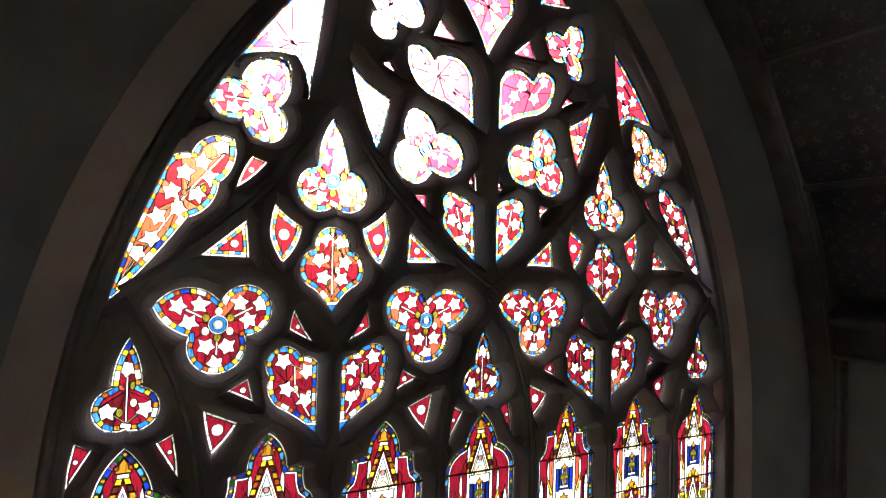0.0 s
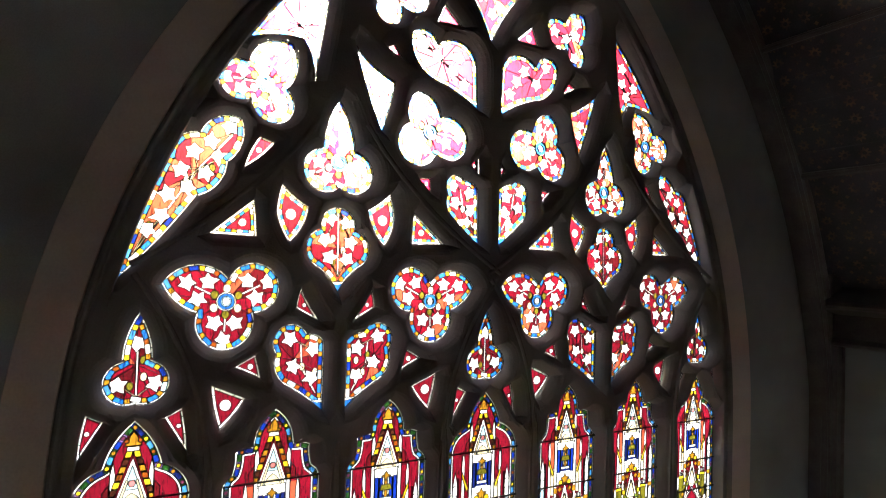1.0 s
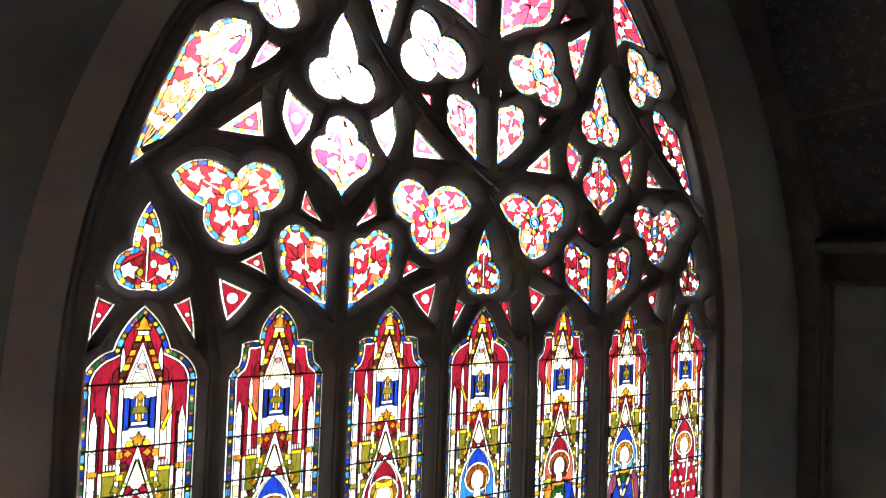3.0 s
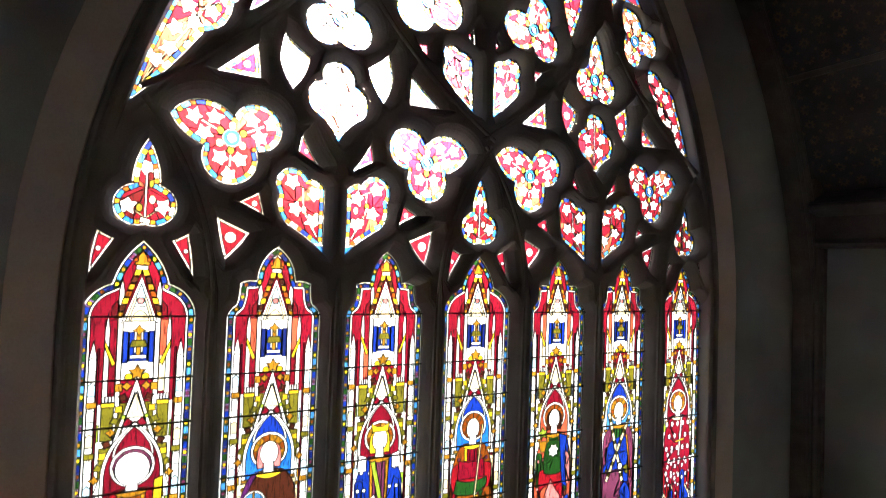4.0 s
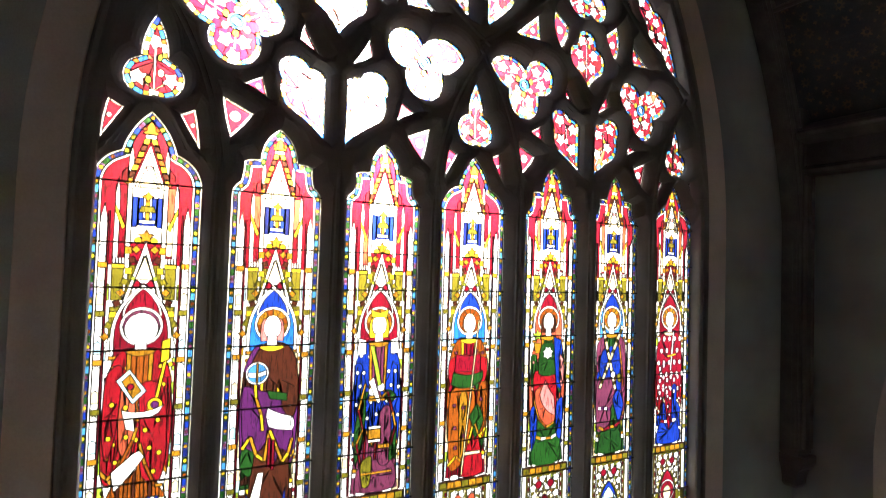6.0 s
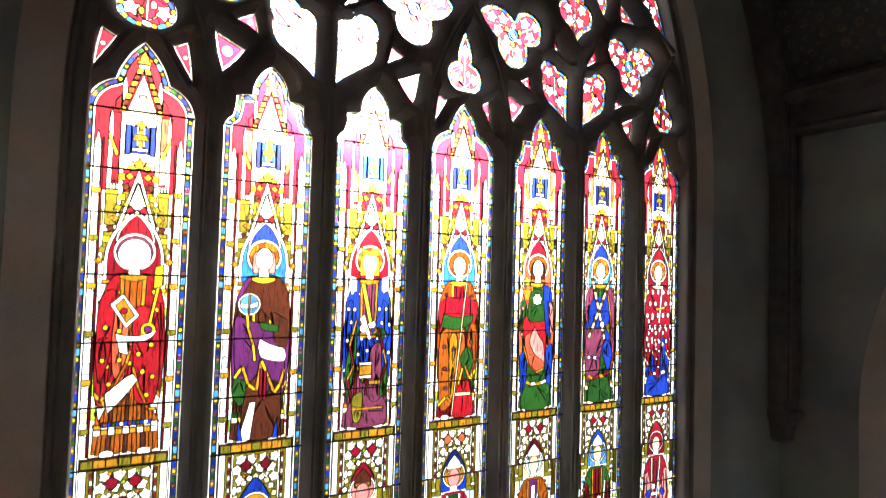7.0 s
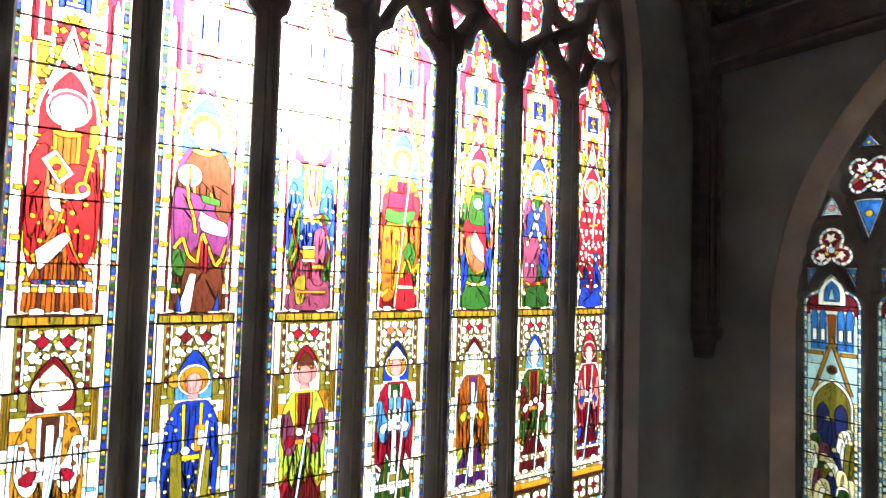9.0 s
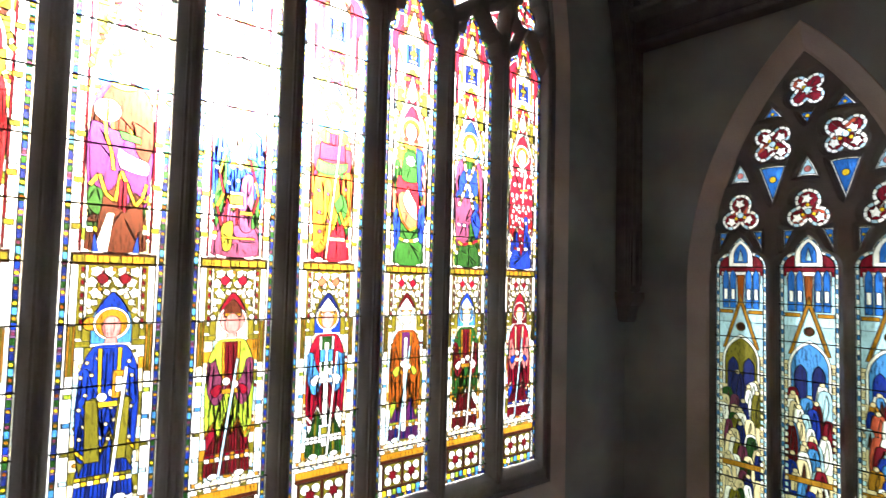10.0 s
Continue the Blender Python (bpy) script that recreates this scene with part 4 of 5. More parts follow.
def drapery(layers, x, top, foot, half, i, rng):
    """The broad folds of each upper robe: cloak ends, sashes, linings, hems and trims that set the seven apart."""
    h = top - foot

    def place(u, v):
        return x + half * u, foot + h * v

    def cloth(colour, shade, *v, folds=6):
        q = soft(v)
        q = np.stack([x + half * q[:, 0], foot + h * q[:, 1]], 1)
        layers.append((ccw(q), colour))
        c = q.mean(0)
        for k in range(folds):
            e = q[rng.randrange(len(q))]
            a, b = c + (e - c) * rng.uniform(0.0, 0.25), c + (e - c) * rng.uniform(0.62, 0.88)
            if np.hypot(*(b - a)) > 0.02:
                layers.append((ccw(lens(*a, *b, rng.choice((-0.09, 0.09, 0.06)))), shade if k % 3 else colour))

    def hem(colour, other, *v, w=0.020):
        p = [place(*q) for q in np.array(v, float).reshape(-1, 2)]
        for k, (a, b) in enumerate(zip(p[:-1], p[1:])):
            layers.append((strip(a, b, w), other if k % 2 else colour))

    def spots(colour, r, *v):
        for q in np.array(v, float).reshape(-1, 2):
            layers.append((disc(*place(*q), r, 9), colour))

    if i == 0:
        cloth("salmon", "red", -0.55, 0.78, -0.15, 0.80, -0.05, 0.55, -0.2, 0.40, -0.5, 0.46)
        cloth("scarlet", "red", 0.05, 0.80, 0.75, 0.78, 0.92, 0.45, 0.75, 0.27, 0.2, 0.30, 0.1, 0.52)
        cloth("scarlet", "red", -0.95, 0.85, -0.5, 0.9, -0.6, 0.55, -0.85, 0.40, -1.0, 0.55)
        hem("gold", "amber", -0.8, 0.30, -0.45, 0.36, -0.1, 0.50, 0.0, 0.57)
        hem("gold", "amber", 0.1, 0.48, 0.3, 0.36, 0.62, 0.24, 0.85, 0.24)
        spots("yellow", 0.016, -0.75, 0.7, -0.8, 0.52, 0.35, 0.66, 0.62, 0.60, 0.4, 0.45, 0.7, 0.42, -0.35, 0.68, -0.3, 0.52, 0.25, 0.55, 0.55, 0.32)
    elif i == 1:
        cloth("brown", "brown", -0.55, 0.03, 0.75, 0.03, 0.72, 0.38, 0.1, 0.42, -0.45, 0.36)
        cloth("green", "olive", -0.95, 0.28, -0.55, 0.22, -0.45, 0.48, -0.8, 0.50)
        cloth("purple", "mauve", -0.92, 0.75, -0.3, 0.72, 0.55, 0.68, 0.85, 0.55, 0.88, 0.32, 0.5, 0.36, 0.25, 0.28, 0.0, 0.42, -0.3, 0.36, -0.85, 0.40, -0.95, 0.6, folds=7)
        hem("yellow", "gold", -0.9, 0.38, -0.62, 0.45, -0.4, 0.34, -0.1, 0.30, 0.05, 0.48, 0.3, 0.38, 0.55, 0.28, 0.75, 0.33, 0.88, 0.42, w=0.024)
        hem("yellow", "gold", -0.55, 0.80, -0.48, 0.68, -0.28, 0.58, -0.2, 0.48, w=0.022)
        cloth("brown", "ruby", -0.3, 1.0, 0.5, 1.0, 0.92, 0.90, 1.04, 0.66, 0.85, 0.54, 0.5, 0.60, 0.35, 0.72, -0.1, 0.80, -0.75, 0.84, folds=6)
        cloth("white", "white", 0.0, 0.585, 0.85, 0.55, 0.86, 0.47, 0.02, 0.50, folds=0)
        hem("red", "scarlet", 0.2, 0.42, 0.2, 0.24)
    elif i == 2:
        cloth("mauve", "purple", -0.75, 0.02, 0.85, 0.02, 0.75, 0.2, -0.6, 0.2)
        cloth("mauve", "purple", 0.15, 0.52, 0.6, 0.55, 0.65, 0.2, 0.12, 0.2)
        cloth("green", "olive", -0.9, 0.42, -0.55, 0.70, -0.45, 0.52, -0.62, 0.3, -0.85, 0.28)
        cloth("green", "olive", 0.62, 0.35, 0.9, 0.45, 0.85, 0.25, 0.6, 0.2)
        cloth("olive", "green", -0.6, 0.2, -0.15, 0.24, -0.2, 0.06, -0.5, 0.05)
        hem("gold", "ruby", -0.5, 0.72, -0.75, 0.55, -0.55, 0.42, -0.8, 0.33, -0.6, 0.2, w=0.018)
        hem("gold", "ruby", 0.2, 0.62, 0.45, 0.66, 0.7, 0.52, 0.85, 0.42, 0.65, 0.3, w=0.018)
        hem("gold", "white", 0.1, 0.30, 0.62, 0.30, w=0.03)
        hem("gold", "white", -0.6, 0.13, 0.75, 0.13, w=0.016)
    elif i == 3:
        cloth("scarlet", "red", -0.3, 0.02, 0.85, 0.02, 0.7, 0.22, 0.35, 0.42, 0.05, 0.25)
        cloth("amber", "brown", -0.85, 0.62, 0.3, 0.62, 0.35, 0.42, 0.0, 0.2, -0.35, 0.08, -0.85, 0.10, folds=7)
        cloth("gold", "amber", -0.4, 0.58, 0.0, 0.58, -0.1, 0.2, -0.35, 0.16)
        cloth("amber", "brown", 0.5, 0.62, 0.92, 0.7, 0.9, 0.36, 0.55, 0.4)
        cloth("green", "olive", 0.25, 0.38, 0.5, 0.52, 0.85, 0.40, 0.45, 0.27)
        cloth("scarlet", "red", -0.95, 0.84, -0.3, 0.88, 0.3, 0.86, 0.95, 0.84, 0.85, 0.68, 0.0, 0.70, -0.9, 0.68)
        hem("yellow", "gold", -0.9, 0.1, -0.5, 0.16, -0.25, 0.12)
        hem("yellow", "gold", 0.1, 0.24, 0.35, 0.40, 0.6, 0.30, 0.8, 0.26, w=0.022)
        hem("cream", "green", -0.1, 0.17, 0.72, 0.17, w=0.026)
        spots("mauve", 0.017, -0.65, 0.52, -0.6, 0.36, -0.2, 0.5, -0.15, 0.3, -0.55, 0.22, 0.7, 0.55)
    elif i == 4:
        cloth("green", "olive", -0.8, 0.02, 0.8, 0.02, 0.65, 0.34, -0.55, 0.34, folds=6)
        cloth("blue", "navy", -0.95, 0.42, -0.6, 0.45, -0.55, 0.25, -0.85, 0.12)
        cloth("blue", "navy", 0.55, 0.45, 0.95, 0.5, 0.9, 0.2, 0.6, 0.22)
        cloth("scarlet", "red", -0.75, 0.72, 0.45, 0.70, 0.55, 0.40, 0.1, 0.36, -0.7, 0.5)
        cloth("salmon", "red", -0.7, 0.56, -0.2, 0.60, 0.45, 0.46, 0.5, 0.33, 0.0, 0.30, -0.5, 0.38)
        hem("gold", "amber", -0.75, 0.50, -0.45, 0.36, 0.0, 0.285, 0.5, 0.32, w=0.020)
        hem("gold", "white", -0.6, 0.22, -0.3, 0.20, 0.0, 0.20, 0.3, 0.20, 0.62, 0.22, w=0.026)
        cloth("green", "olive", -0.4, 0.92, 0.4, 0.92, 0.55, 0.7, -0.5, 0.7)
        cloth("blue", "navy", 0.35, 0.98, 0.85, 0.92, 0.8, 0.72, 0.55, 0.78)
        cloth("pink", "salmon", 0.55, 0.85, 0.95, 0.8, 0.95, 0.6, 0.6, 0.62)
    elif i == 5:
        cloth("green", "olive", -0.7, 0.02, 0.8, 0.02, 0.6, 0.2, -0.5, 0.2)
        cloth("mauve", "purple", -0.9, 0.6, 0.1, 0.62, 0.3, 0.36, -0.1, 0.24, -0.85, 0.2, folds=6)
        cloth("green", "olive", 0.1, 0.4, 0.5, 0.36, 0.45, 0.2, 0.05, 0.2)
        cloth("blue", "navy", 0.15, 0.45, 0.55, 0.52, 0.9, 0.40, 0.6, 0.25, 0.4, 0.32)
        cloth("mauve", "purple", -0.95, 0.9, -0.5, 0.96, -0.55, 0.75, -0.95, 0.68)
        cloth("mauve", "purple", 0.5, 0.96, 0.95, 0.9, 1.0, 0.55, 0.75, 0.5, 0.65, 0.72)
        cloth("blue", "navy", -0.6, 0.85, 0.5, 0.88, 0.6, 0.66, -0.7, 0.64)
        hem("gold", "red", -0.75, 0.23, -0.4, 0.20, 0.0, 0.22, 0.3, 0.22, 0.7, 0.25, w=0.030)
        hem("gold", "amber", 0.55, 0.9, 0.72, 0.72, 0.85, 0.55)
        hem("white", "purple", -0.8, 0.38, -0.6, 0.38, -0.4, 0.38, -0.2, 0.37, 0.0, 0.37, w=0.030)
    else:
        cloth("red", "scarlet", -0.4, 1.0, 0.4, 1.0, 0.9, 0.9, 0.98, 0.6, 0.7, 0.45, -0.6, 0.42, -0.98, 0.6, -0.9, 0.88)
        for k in range(22):
            layers.append((disc(*place(-0.8 + 0.4 * (k % 5) + 0.2 * ((k // 5) % 2), 0.93 - 0.105 * (k // 5)), 0.021, 9, 0.026), "white"))
        cloth("blue", "azure", -0.85, 0.02, 0.85, 0.02, 0.6, 0.2, -0.6, 0.2, folds=6)
        cloth("blue", "navy", 0.25, 0.5, 0.6, 0.5, 0.55, 0.2, 0.25, 0.22)
        hem("ruby", "white", -0.6, 0.21, -0.3, 0.20, 0.0, 0.20, 0.3, 0.20, 0.6, 0.21, w=0.030)
        cloth("red", "scarlet", -0.35, 0.55, 0.2, 0.55, 0.25, 0.30, 0.05, 0.12, -0.2, 0.3)
        spots("white", 0.015, -0.2, 0.5, 0.05, 0.5, -0.08, 0.42, 0.12, 0.40, -0.05, 0.33, 0.08, 0.26)


def quarries(layers, x, half, z0, z1, rng, palette=("white", "white", "white", "cream", "cream", "pale", "white", "lime")):
    """A pale patterned ground of small leaded panes."""
    rows = int((z1 - z0) / 0.075)
    for r in range(rows):
        a, b = z0 + (z1 - z0) * r / rows, z0 + (z1 - z0) * (r + 1) / rows
        u = -half
        while u < half - 0.01:
            w = min(rng.uniform(0.04, 0.085), half - u)
            c = rng.choice(palette)
            mid(layers, x, poly(u, a, u + w, a, u + w, b, u, b), c)
            if rng.random() < 0.3:
                mid(layers, x, disc(u + w / 2, (a + b) / 2, 0.014, 7), rng.choice(("gold", "red", "sky", "olive", "cream")))
            u += w


def saint_lancet(parent, i, o, rng):
    x = LANCET_X[i]
    arch, halo, _, _, _, _, _, _, trim, _ = GARB[i]
    L = []
    L.append((shifted(o, 0.045), "white"))
    field = shifted(o, 0.058)
    L.append((field, "white"))
    # ruby ground behind the canopy
    L.append((field[field[:, 1] > 7.12], "red"))
    sym(L, x, poly(0.0, 7.62, 0.115, 7.62, 0.115, 7.90, 0.06, 8.0, 0.0, 8.03), "red")
    for s in (-1, 1):
        for a, b, z0, z1 in ((0.116, 0.178, 7.40, 7.62), (0.116, 0.178, 7.18, 7.40)):
            mid(L, x, ccw(rect(a, b, z0, z1) * np.array([s, 1.0])), rng.choice(("red", "salmon", "red", "salmon")) if z0 > 7.3 else rng.choice(("cream", "red", "cream", "salmon")))
    # shafts at the sides
    sym(L, x, rect(0.202, 0.212, 5.46, 7.45), "red")
    sym(L, x, poly(0.214, 5.46, 0.256, 5.46, 0.254, 7.40, 0.234, 7.50, 0.216, 7.40), "white")
    for k in range(6):
        sym(L, x, rect(0.205, 0.258, 5.60 + 0.30 * k, 5.635 + 0.30 * k), "gold" if k % 2 else "olive")
    for k in range(4):
        sym(L, x, rect(0.190, 0.201, 5.70 + 0.4 * k, 5.80 + 0.4 * k), rng.choice(("pale", "lime", "yellow")))
    # upper gable with crockets and finial
    sym(L, x, poly(0.088, 7.10, 0.114, 7.10, 0.114, 7.80, 0.101, 7.87, 0.088, 7.80), "white")
    sym(L, x, poly(0.152, 7.14, 0.180, 7.14, 0.178, 7.56, 0.166, 7.66, 0.154, 7.56), "white")
    for k in range(8):
        u, z = 0.118 - 0.0145 * k, 7.63 + 0.043 * k
        sym(L, x, poly(u - 0.020, z, u + 0.014, z, u + 0.004, z + 0.036, u - 0.030, z + 0.036), ("gold", "brown", "yellow", "amber")[k % 4])
    mid(L, x, poly(-0.098, 7.60, 0.098, 7.60, 0, 7.89), "white")
    mid(L, x, poly(-0.045, 7.70, 0.045, 7.70, 0, 7.84), "pale")
    mid(L, x, star(0, 7.735, 0.022, 0, 6, 0.8), "pink")
    sym(L, x, poly(0.06, 7.61, 0.078, 7.61, 0.03, 7.76, 0.02, 7.75), "cream")
    mid(L, x, arcs(-0.05, 7.60, 0, 0.05, 7.60, 0.3, 0, 7.68, 0.3), "cream")
    for k in range(5):
        mid(L, x, rect(-0.08 + 0.034 * k, -0.056 + 0.034 * k, 7.575, 7.60), ("gold", "white")[k % 2])
    sym(L, x, poly(0.118, 7.64, 0.150, 7.64, 0.150, 7.70, 0.118, 7.74), "ruby")
    mid(L, x, rect(-0.032, 0.032, 7.925, 7.95), "white")
    mid(L, x, poly(-0.045, 7.955, 0.045, 7.955, 0.02, 8.01, 0, 8.04, -0.02, 8.01), "gold")
    sym(L, x, disc(0.036, 7.985, 0.014, 7), "amber")
    # the niche with the blue and gold crest
    mid(L, x, rect(-0.087, 0.087, 7.26, 7.61), "white")
    sym(L, x, rect(0.024, 0.050, 7.37, 7.545), "blue")
    sym(L, x, rect(0.056, 0.084, 7.36, 7.55), "navy" if i % 2 else "blue")
    mid(L, x, rect(-0.023, 0.023, 7.37, 7.42), "blue")
    mid(L, x, poly(-0.012, 7.40, 0.012, 7.40, 0.012, 7.55, -0.012, 7.55), "gold")
    mid(L, x, poly(-0.048, 7.455, 0.048, 7.455, 0.036, 7.495, -0.036, 7.495), "olive")
    mid(L, x, star(0, 7.555, 0.036, math.pi / 2, 4, 0.5), "gold")
    mid(L, x, rect(-0.045, 0.045, 7.385, 7.405), "white")
    sym(L, x, poly(0.118, 7.36, 0.135, 7.34, 0.178, 7.46, 0.178, 7.50), "yellow")
    # olive hangings and capped posts
    sym(L, x, rect(0.116, 0.180, 6.90, 7.10), "olive")
    sym(L, x, rect(0.112, 0.182, 7.10, 7.125), "yellow")
    for k in range(4):
        sym(L, x, rect(0.114 + 0.017 * k, 0.128 + 0.017 * k, 7.13, 7.165), "white")
    sym(L, x, rect(0.075, 0.116, 7.19, 7.235), "gold")
    # lower gable
    sym(L, x, poly(0.02, 7.12, 0.086, 7.12, 0.116, 6.86, 0.182, 6.86, 0.182, 6.66, 0.13, 6.66), "olive")
    for k in range(9):
        u, z = 0.030 + 0.0185 * k, 7.215 - 0.068 * k
        sym(L, x, star(u + 0.022, z + 0.004, 0.029, 0.4 * k, 4, 0.6), ("gold", "brown", "yellow", "olive")[k % 4])
    mid(L, x, star(0, 7.30, 0.05, math.pi / 2, 5, 0.5), "gold")
    sym(L, x, disc(0.045, 7.275, 0.022, 8), "yellow")
    mid(L, x, poly(-0.205, 6.58, 0.205, 6.58, 0, 7.27), "white")
    sym(L, x, poly(0.020, 7.13, 0.006, 7.19, 0.165, 6.64, 0.150, 6.64), "cream")
    mid(L, x, poly(-0.05, 7.03, 0.05, 7.03, 0, 7.18), "cream")
    sym(L, x, poly(0.012, 7.005, 0.04, 7.03, 0.064, 6.99, 0.04, 6.965), "red")
    mid(L, x, poly(-0.022, 6.985, 0, 7.01, 0.022, 6.985, 0, 6.955), "red")
    sym(L, x, disc(0.062, 7.035, 0.014, 7), "lime")
    sym(L, x, poly(0.105, 6.83, 0.122, 6.85, 0.138, 6.82, 0.12, 6.795), "red")
    # arched niche
    mid(L, x, pointed(0.170, 6.55, 6.68, 7.0), "white")
    mid(L, x, pointed(0.150, 6.55, 6.67, 6.975), ("red", "azure", "red", "azure", "salmon", "sky", "red")[i])
    mid(L, x, arcs(-0.112, 6.80, 0, 0.112, 6.80, 0.16, 0.075, 6.90, 0.1, 0, 6.985, 0.1, -0.075, 6.90, 0.16), "white")
    mid(L, x, arcs(-0.098, 6.80, 0, 0.098, 6.80, 0.16, 0.066, 6.895, 0.1, 0, 6.972, 0.1, -0.066, 6.895, 0.16), arch)
    sym(L, x, rect(0.05, 0.150, 6.40, 6.55), arch if i in (0, 1, 2, 3) else "white")
    mid(L, x, rect(-0.175, 0.175, 6.535, 6.555), "gold")
    quarries(L, x, 0.20, 5.455, 6.53, rng)
    for k in range(13):
        sym(L, x, poly(0.215, 5.52 + 0.15 * k, 0.255, 5.52 + 0.15 * k, 0.255, 5.58 + 0.15 * k, 0.235, 5.60 + 0.15 * k, 0.215, 5.58 + 0.15 * k), ("white", "cream", "white", "pale")[k % 4])
    # draped shape, plain
    robe(L, x, 6.60, 5.455, 0.190, GARB[i], rng, 1 if i % 2 == 0 else -1)
    drapery(L, x, 6.60, 5.455, 0.190, i, rng)
    mid(L, x, disc(0, 6.735, 0.122, 22), "white")
    for k in range(12):
        a, b = k * math.pi / 6, (k + 1) * math.pi / 6
        mid(L, x, poly(0, 6.735, 0.106 * math.cos(a), 6.735 + 0.106 * math.sin(a), 0.106 * math.cos(b), 6.735 + 0.106 * math.sin(b)), halo if k % 3 else ("amber" if halo == "gold" else halo))
    if i in (1, 2, 4):
        mid(L, x, arcs(-0.075, 6.62, 0, 0.075, 6.62, 0.1, 0.072, 6.75, 0.6, -0.072, 6.75, 0.1), ("pink", "yellow", "brown")[(1, 2, 4).index(i)])
    mid(L, x, disc(0, 6.715, 0.060, 16, 0.082), "white")
    mid(L, x, poly(-0.035, 6.57, 0.035, 6.57, 0.03, 6.66, -0.03, 6.66), "white")
    mid(L, x, arcs(-0.085, 6.575, 0.3, 0.085, 6.575, 0, 0.06, 6.60, -0.2, -0.06, 6.60, 0), trim)
    # what each one carries
    if i == 0:
        mid(L, x, disc(0, 6.72, 0.095, 18, 0.10), "white")
        mid(L, x, strip((0.10, 6.26), (0.15, 6.55), 0.02), "yellow")
        mid(L, x, poly(0.115, 6.50, 0.165, 6.52, 0.170, 6.66, 0.12, 6.64), "yellow")
        mid(L, x, disc(0.095, 6.24, 0.045, 12), "yellow")
        mid(L, x, disc(0.095, 6.24, 0.024, 10), "purple")
        mid(L, x, poly(-0.125, 6.40, -0.055, 6.47, 0.045, 6.33, -0.03, 6.25), "pale")
        mid(L, x, poly(-0.095, 6.395, -0.05, 6.44, 0.015, 6.33, -0.03, 6.285), "gold")
        mid(L, x, disc(-0.045, 6.36, 0.02, 8), "red")
        mid(L, x, arcs(-0.09, 6.22, 0.25, 0.15, 6.24, 0, 0.12, 6.19, -0.2, -0.02, 6.16, 0, -0.01, 6.08, 0, -0.06, 6.10, 0), "white")
        mid(L, x, arcs(-0.13, 5.84, 0, -0.11, 5.72, 0.05, 0.05, 5.92, 0, 0.02, 5.96, 0.1, -0.06, 5.90, 0), "white")
        mid(L, x, rect(-0.14, 0.14, 5.635, 5.665), "blue")
        for k in range(6):
            mid(L, x, rect(-0.13 + 0.045 * k, -0.105 + 0.045 * k, 5.638, 5.662), ("mauve", "green", "white")[k % 3])
    elif i == 1:
        mid(L, x, disc(-0.09, 6.40, 0.078, 16), "white")
        mid(L, x, disc(-0.09, 6.40, 0.065, 16), "sky")
        mid(L, x, arcs(-0.15, 6.38, 0.2, -0.03, 6.39, 0, -0.03, 6.42, -0.2, -0.15, 6.41, 0), "white")
        mid(L, x, rect(-0.096, -0.084, 6.33, 6.47), "gold")
        mid(L, x, arcs(-0.02, 6.09, 0.1, 0.15, 6.02, 0, 0.155, 6.09, -0.1, -0.01, 6.16, 0), "white")
        mid(L, x, poly(-0.02, 6.28, 0.12, 6.25, 0.12, 6.20, 0.0, 6.22), "green")
        mid(L, x, rect(0.0, 0.02, 5.75, 5.95), "red")
        mid(L, x, poly(-0.13, 5.46, -0.05, 5.46, -0.02, 5.72, -0.06, 5.72), "white")
        sym(L, x, poly(0.10, 5.46, 0.14, 5.46, 0.13, 5.6), "blue")
    elif i == 2:
        mid(L, x, strip((-0.05, 6.56), (0.02, 6.26), 0.035), "lime")
        mid(L, x, poly(-0.03, 6.32, 0.03, 6.14, 0.01, 6.12, -0.07, 6.29), "white")
        mid(L, x, arcs(-0.06, 6.775, 0, 0.06, 6.775, 0, 0.075, 6.845, -0.2, 0.0, 6.81, -0.2, -0.075, 6.845, 0), "yellow")
        sym(L, x, poly(0.10, 6.50, 0.17, 6.50, 0.16, 6.62, 0.10, 6.60), "white")
        mid(L, x, rect(-0.06, 0.04, 5.86, 5.93), "gold")
        mid(L, x, rect(-0.06, 0.04, 5.935, 5.955), "white")
        mid(L, x, rect(-0.06, 0.04, 5.835, 5.855), "white")
    elif i == 3:
        mid(L, x, arcs(-0.16, 6.22, 0.3, 0.13, 6.24, 0.2, 0.14, 6.32, -0.2, -0.14, 6.32, 0), "green")
        mid(L, x, arcs(-0.13, 6.32, 0, 0.12, 6.32, 0, 0.11, 6.47, -0.2, -0.12, 6.47, 0), "red")
        mid(L, x, strip((0.09, 6.74), (-0.04, 5.48), 0.014), "cream")
        mid(L, x, poly(0.02, 5.95, 0.09, 6.05, 0.12, 5.95, 0.06, 5.86), "green")
    elif i == 4:
        mid(L, x, star(-0.12, 6.60, 0.055, 0.4, 5, 0.5), "lime")
        mid(L, x, poly(-0.16, 6.53, -0.07, 6.53, -0.09, 6.44, -0.14, 6.44), "gold")
        mid(L, x, star(0.0, 6.44, 0.06, 0.2, 7, 0.7), "white")
        mid(L, x, arcs(0.06, 6.58, 0, 0.15, 6.55, 0.1, 0.16, 6.1, 0, 0.10, 6.15, 0), "blue")
        mid(L, x, arcs(-0.08, 6.08, 0.3, 0.10, 5.88, 0, 0.08, 6.05, -0.1, -0.02, 6.2, 0), "pink")
    elif i == 5:
        mid(L, x, strip((-0.12, 6.70), (0.06, 6.06), 0.034), "cream")
        mid(L, x, strip((0.14, 6.66), (-0.14, 6.08), 0.034), "cream")
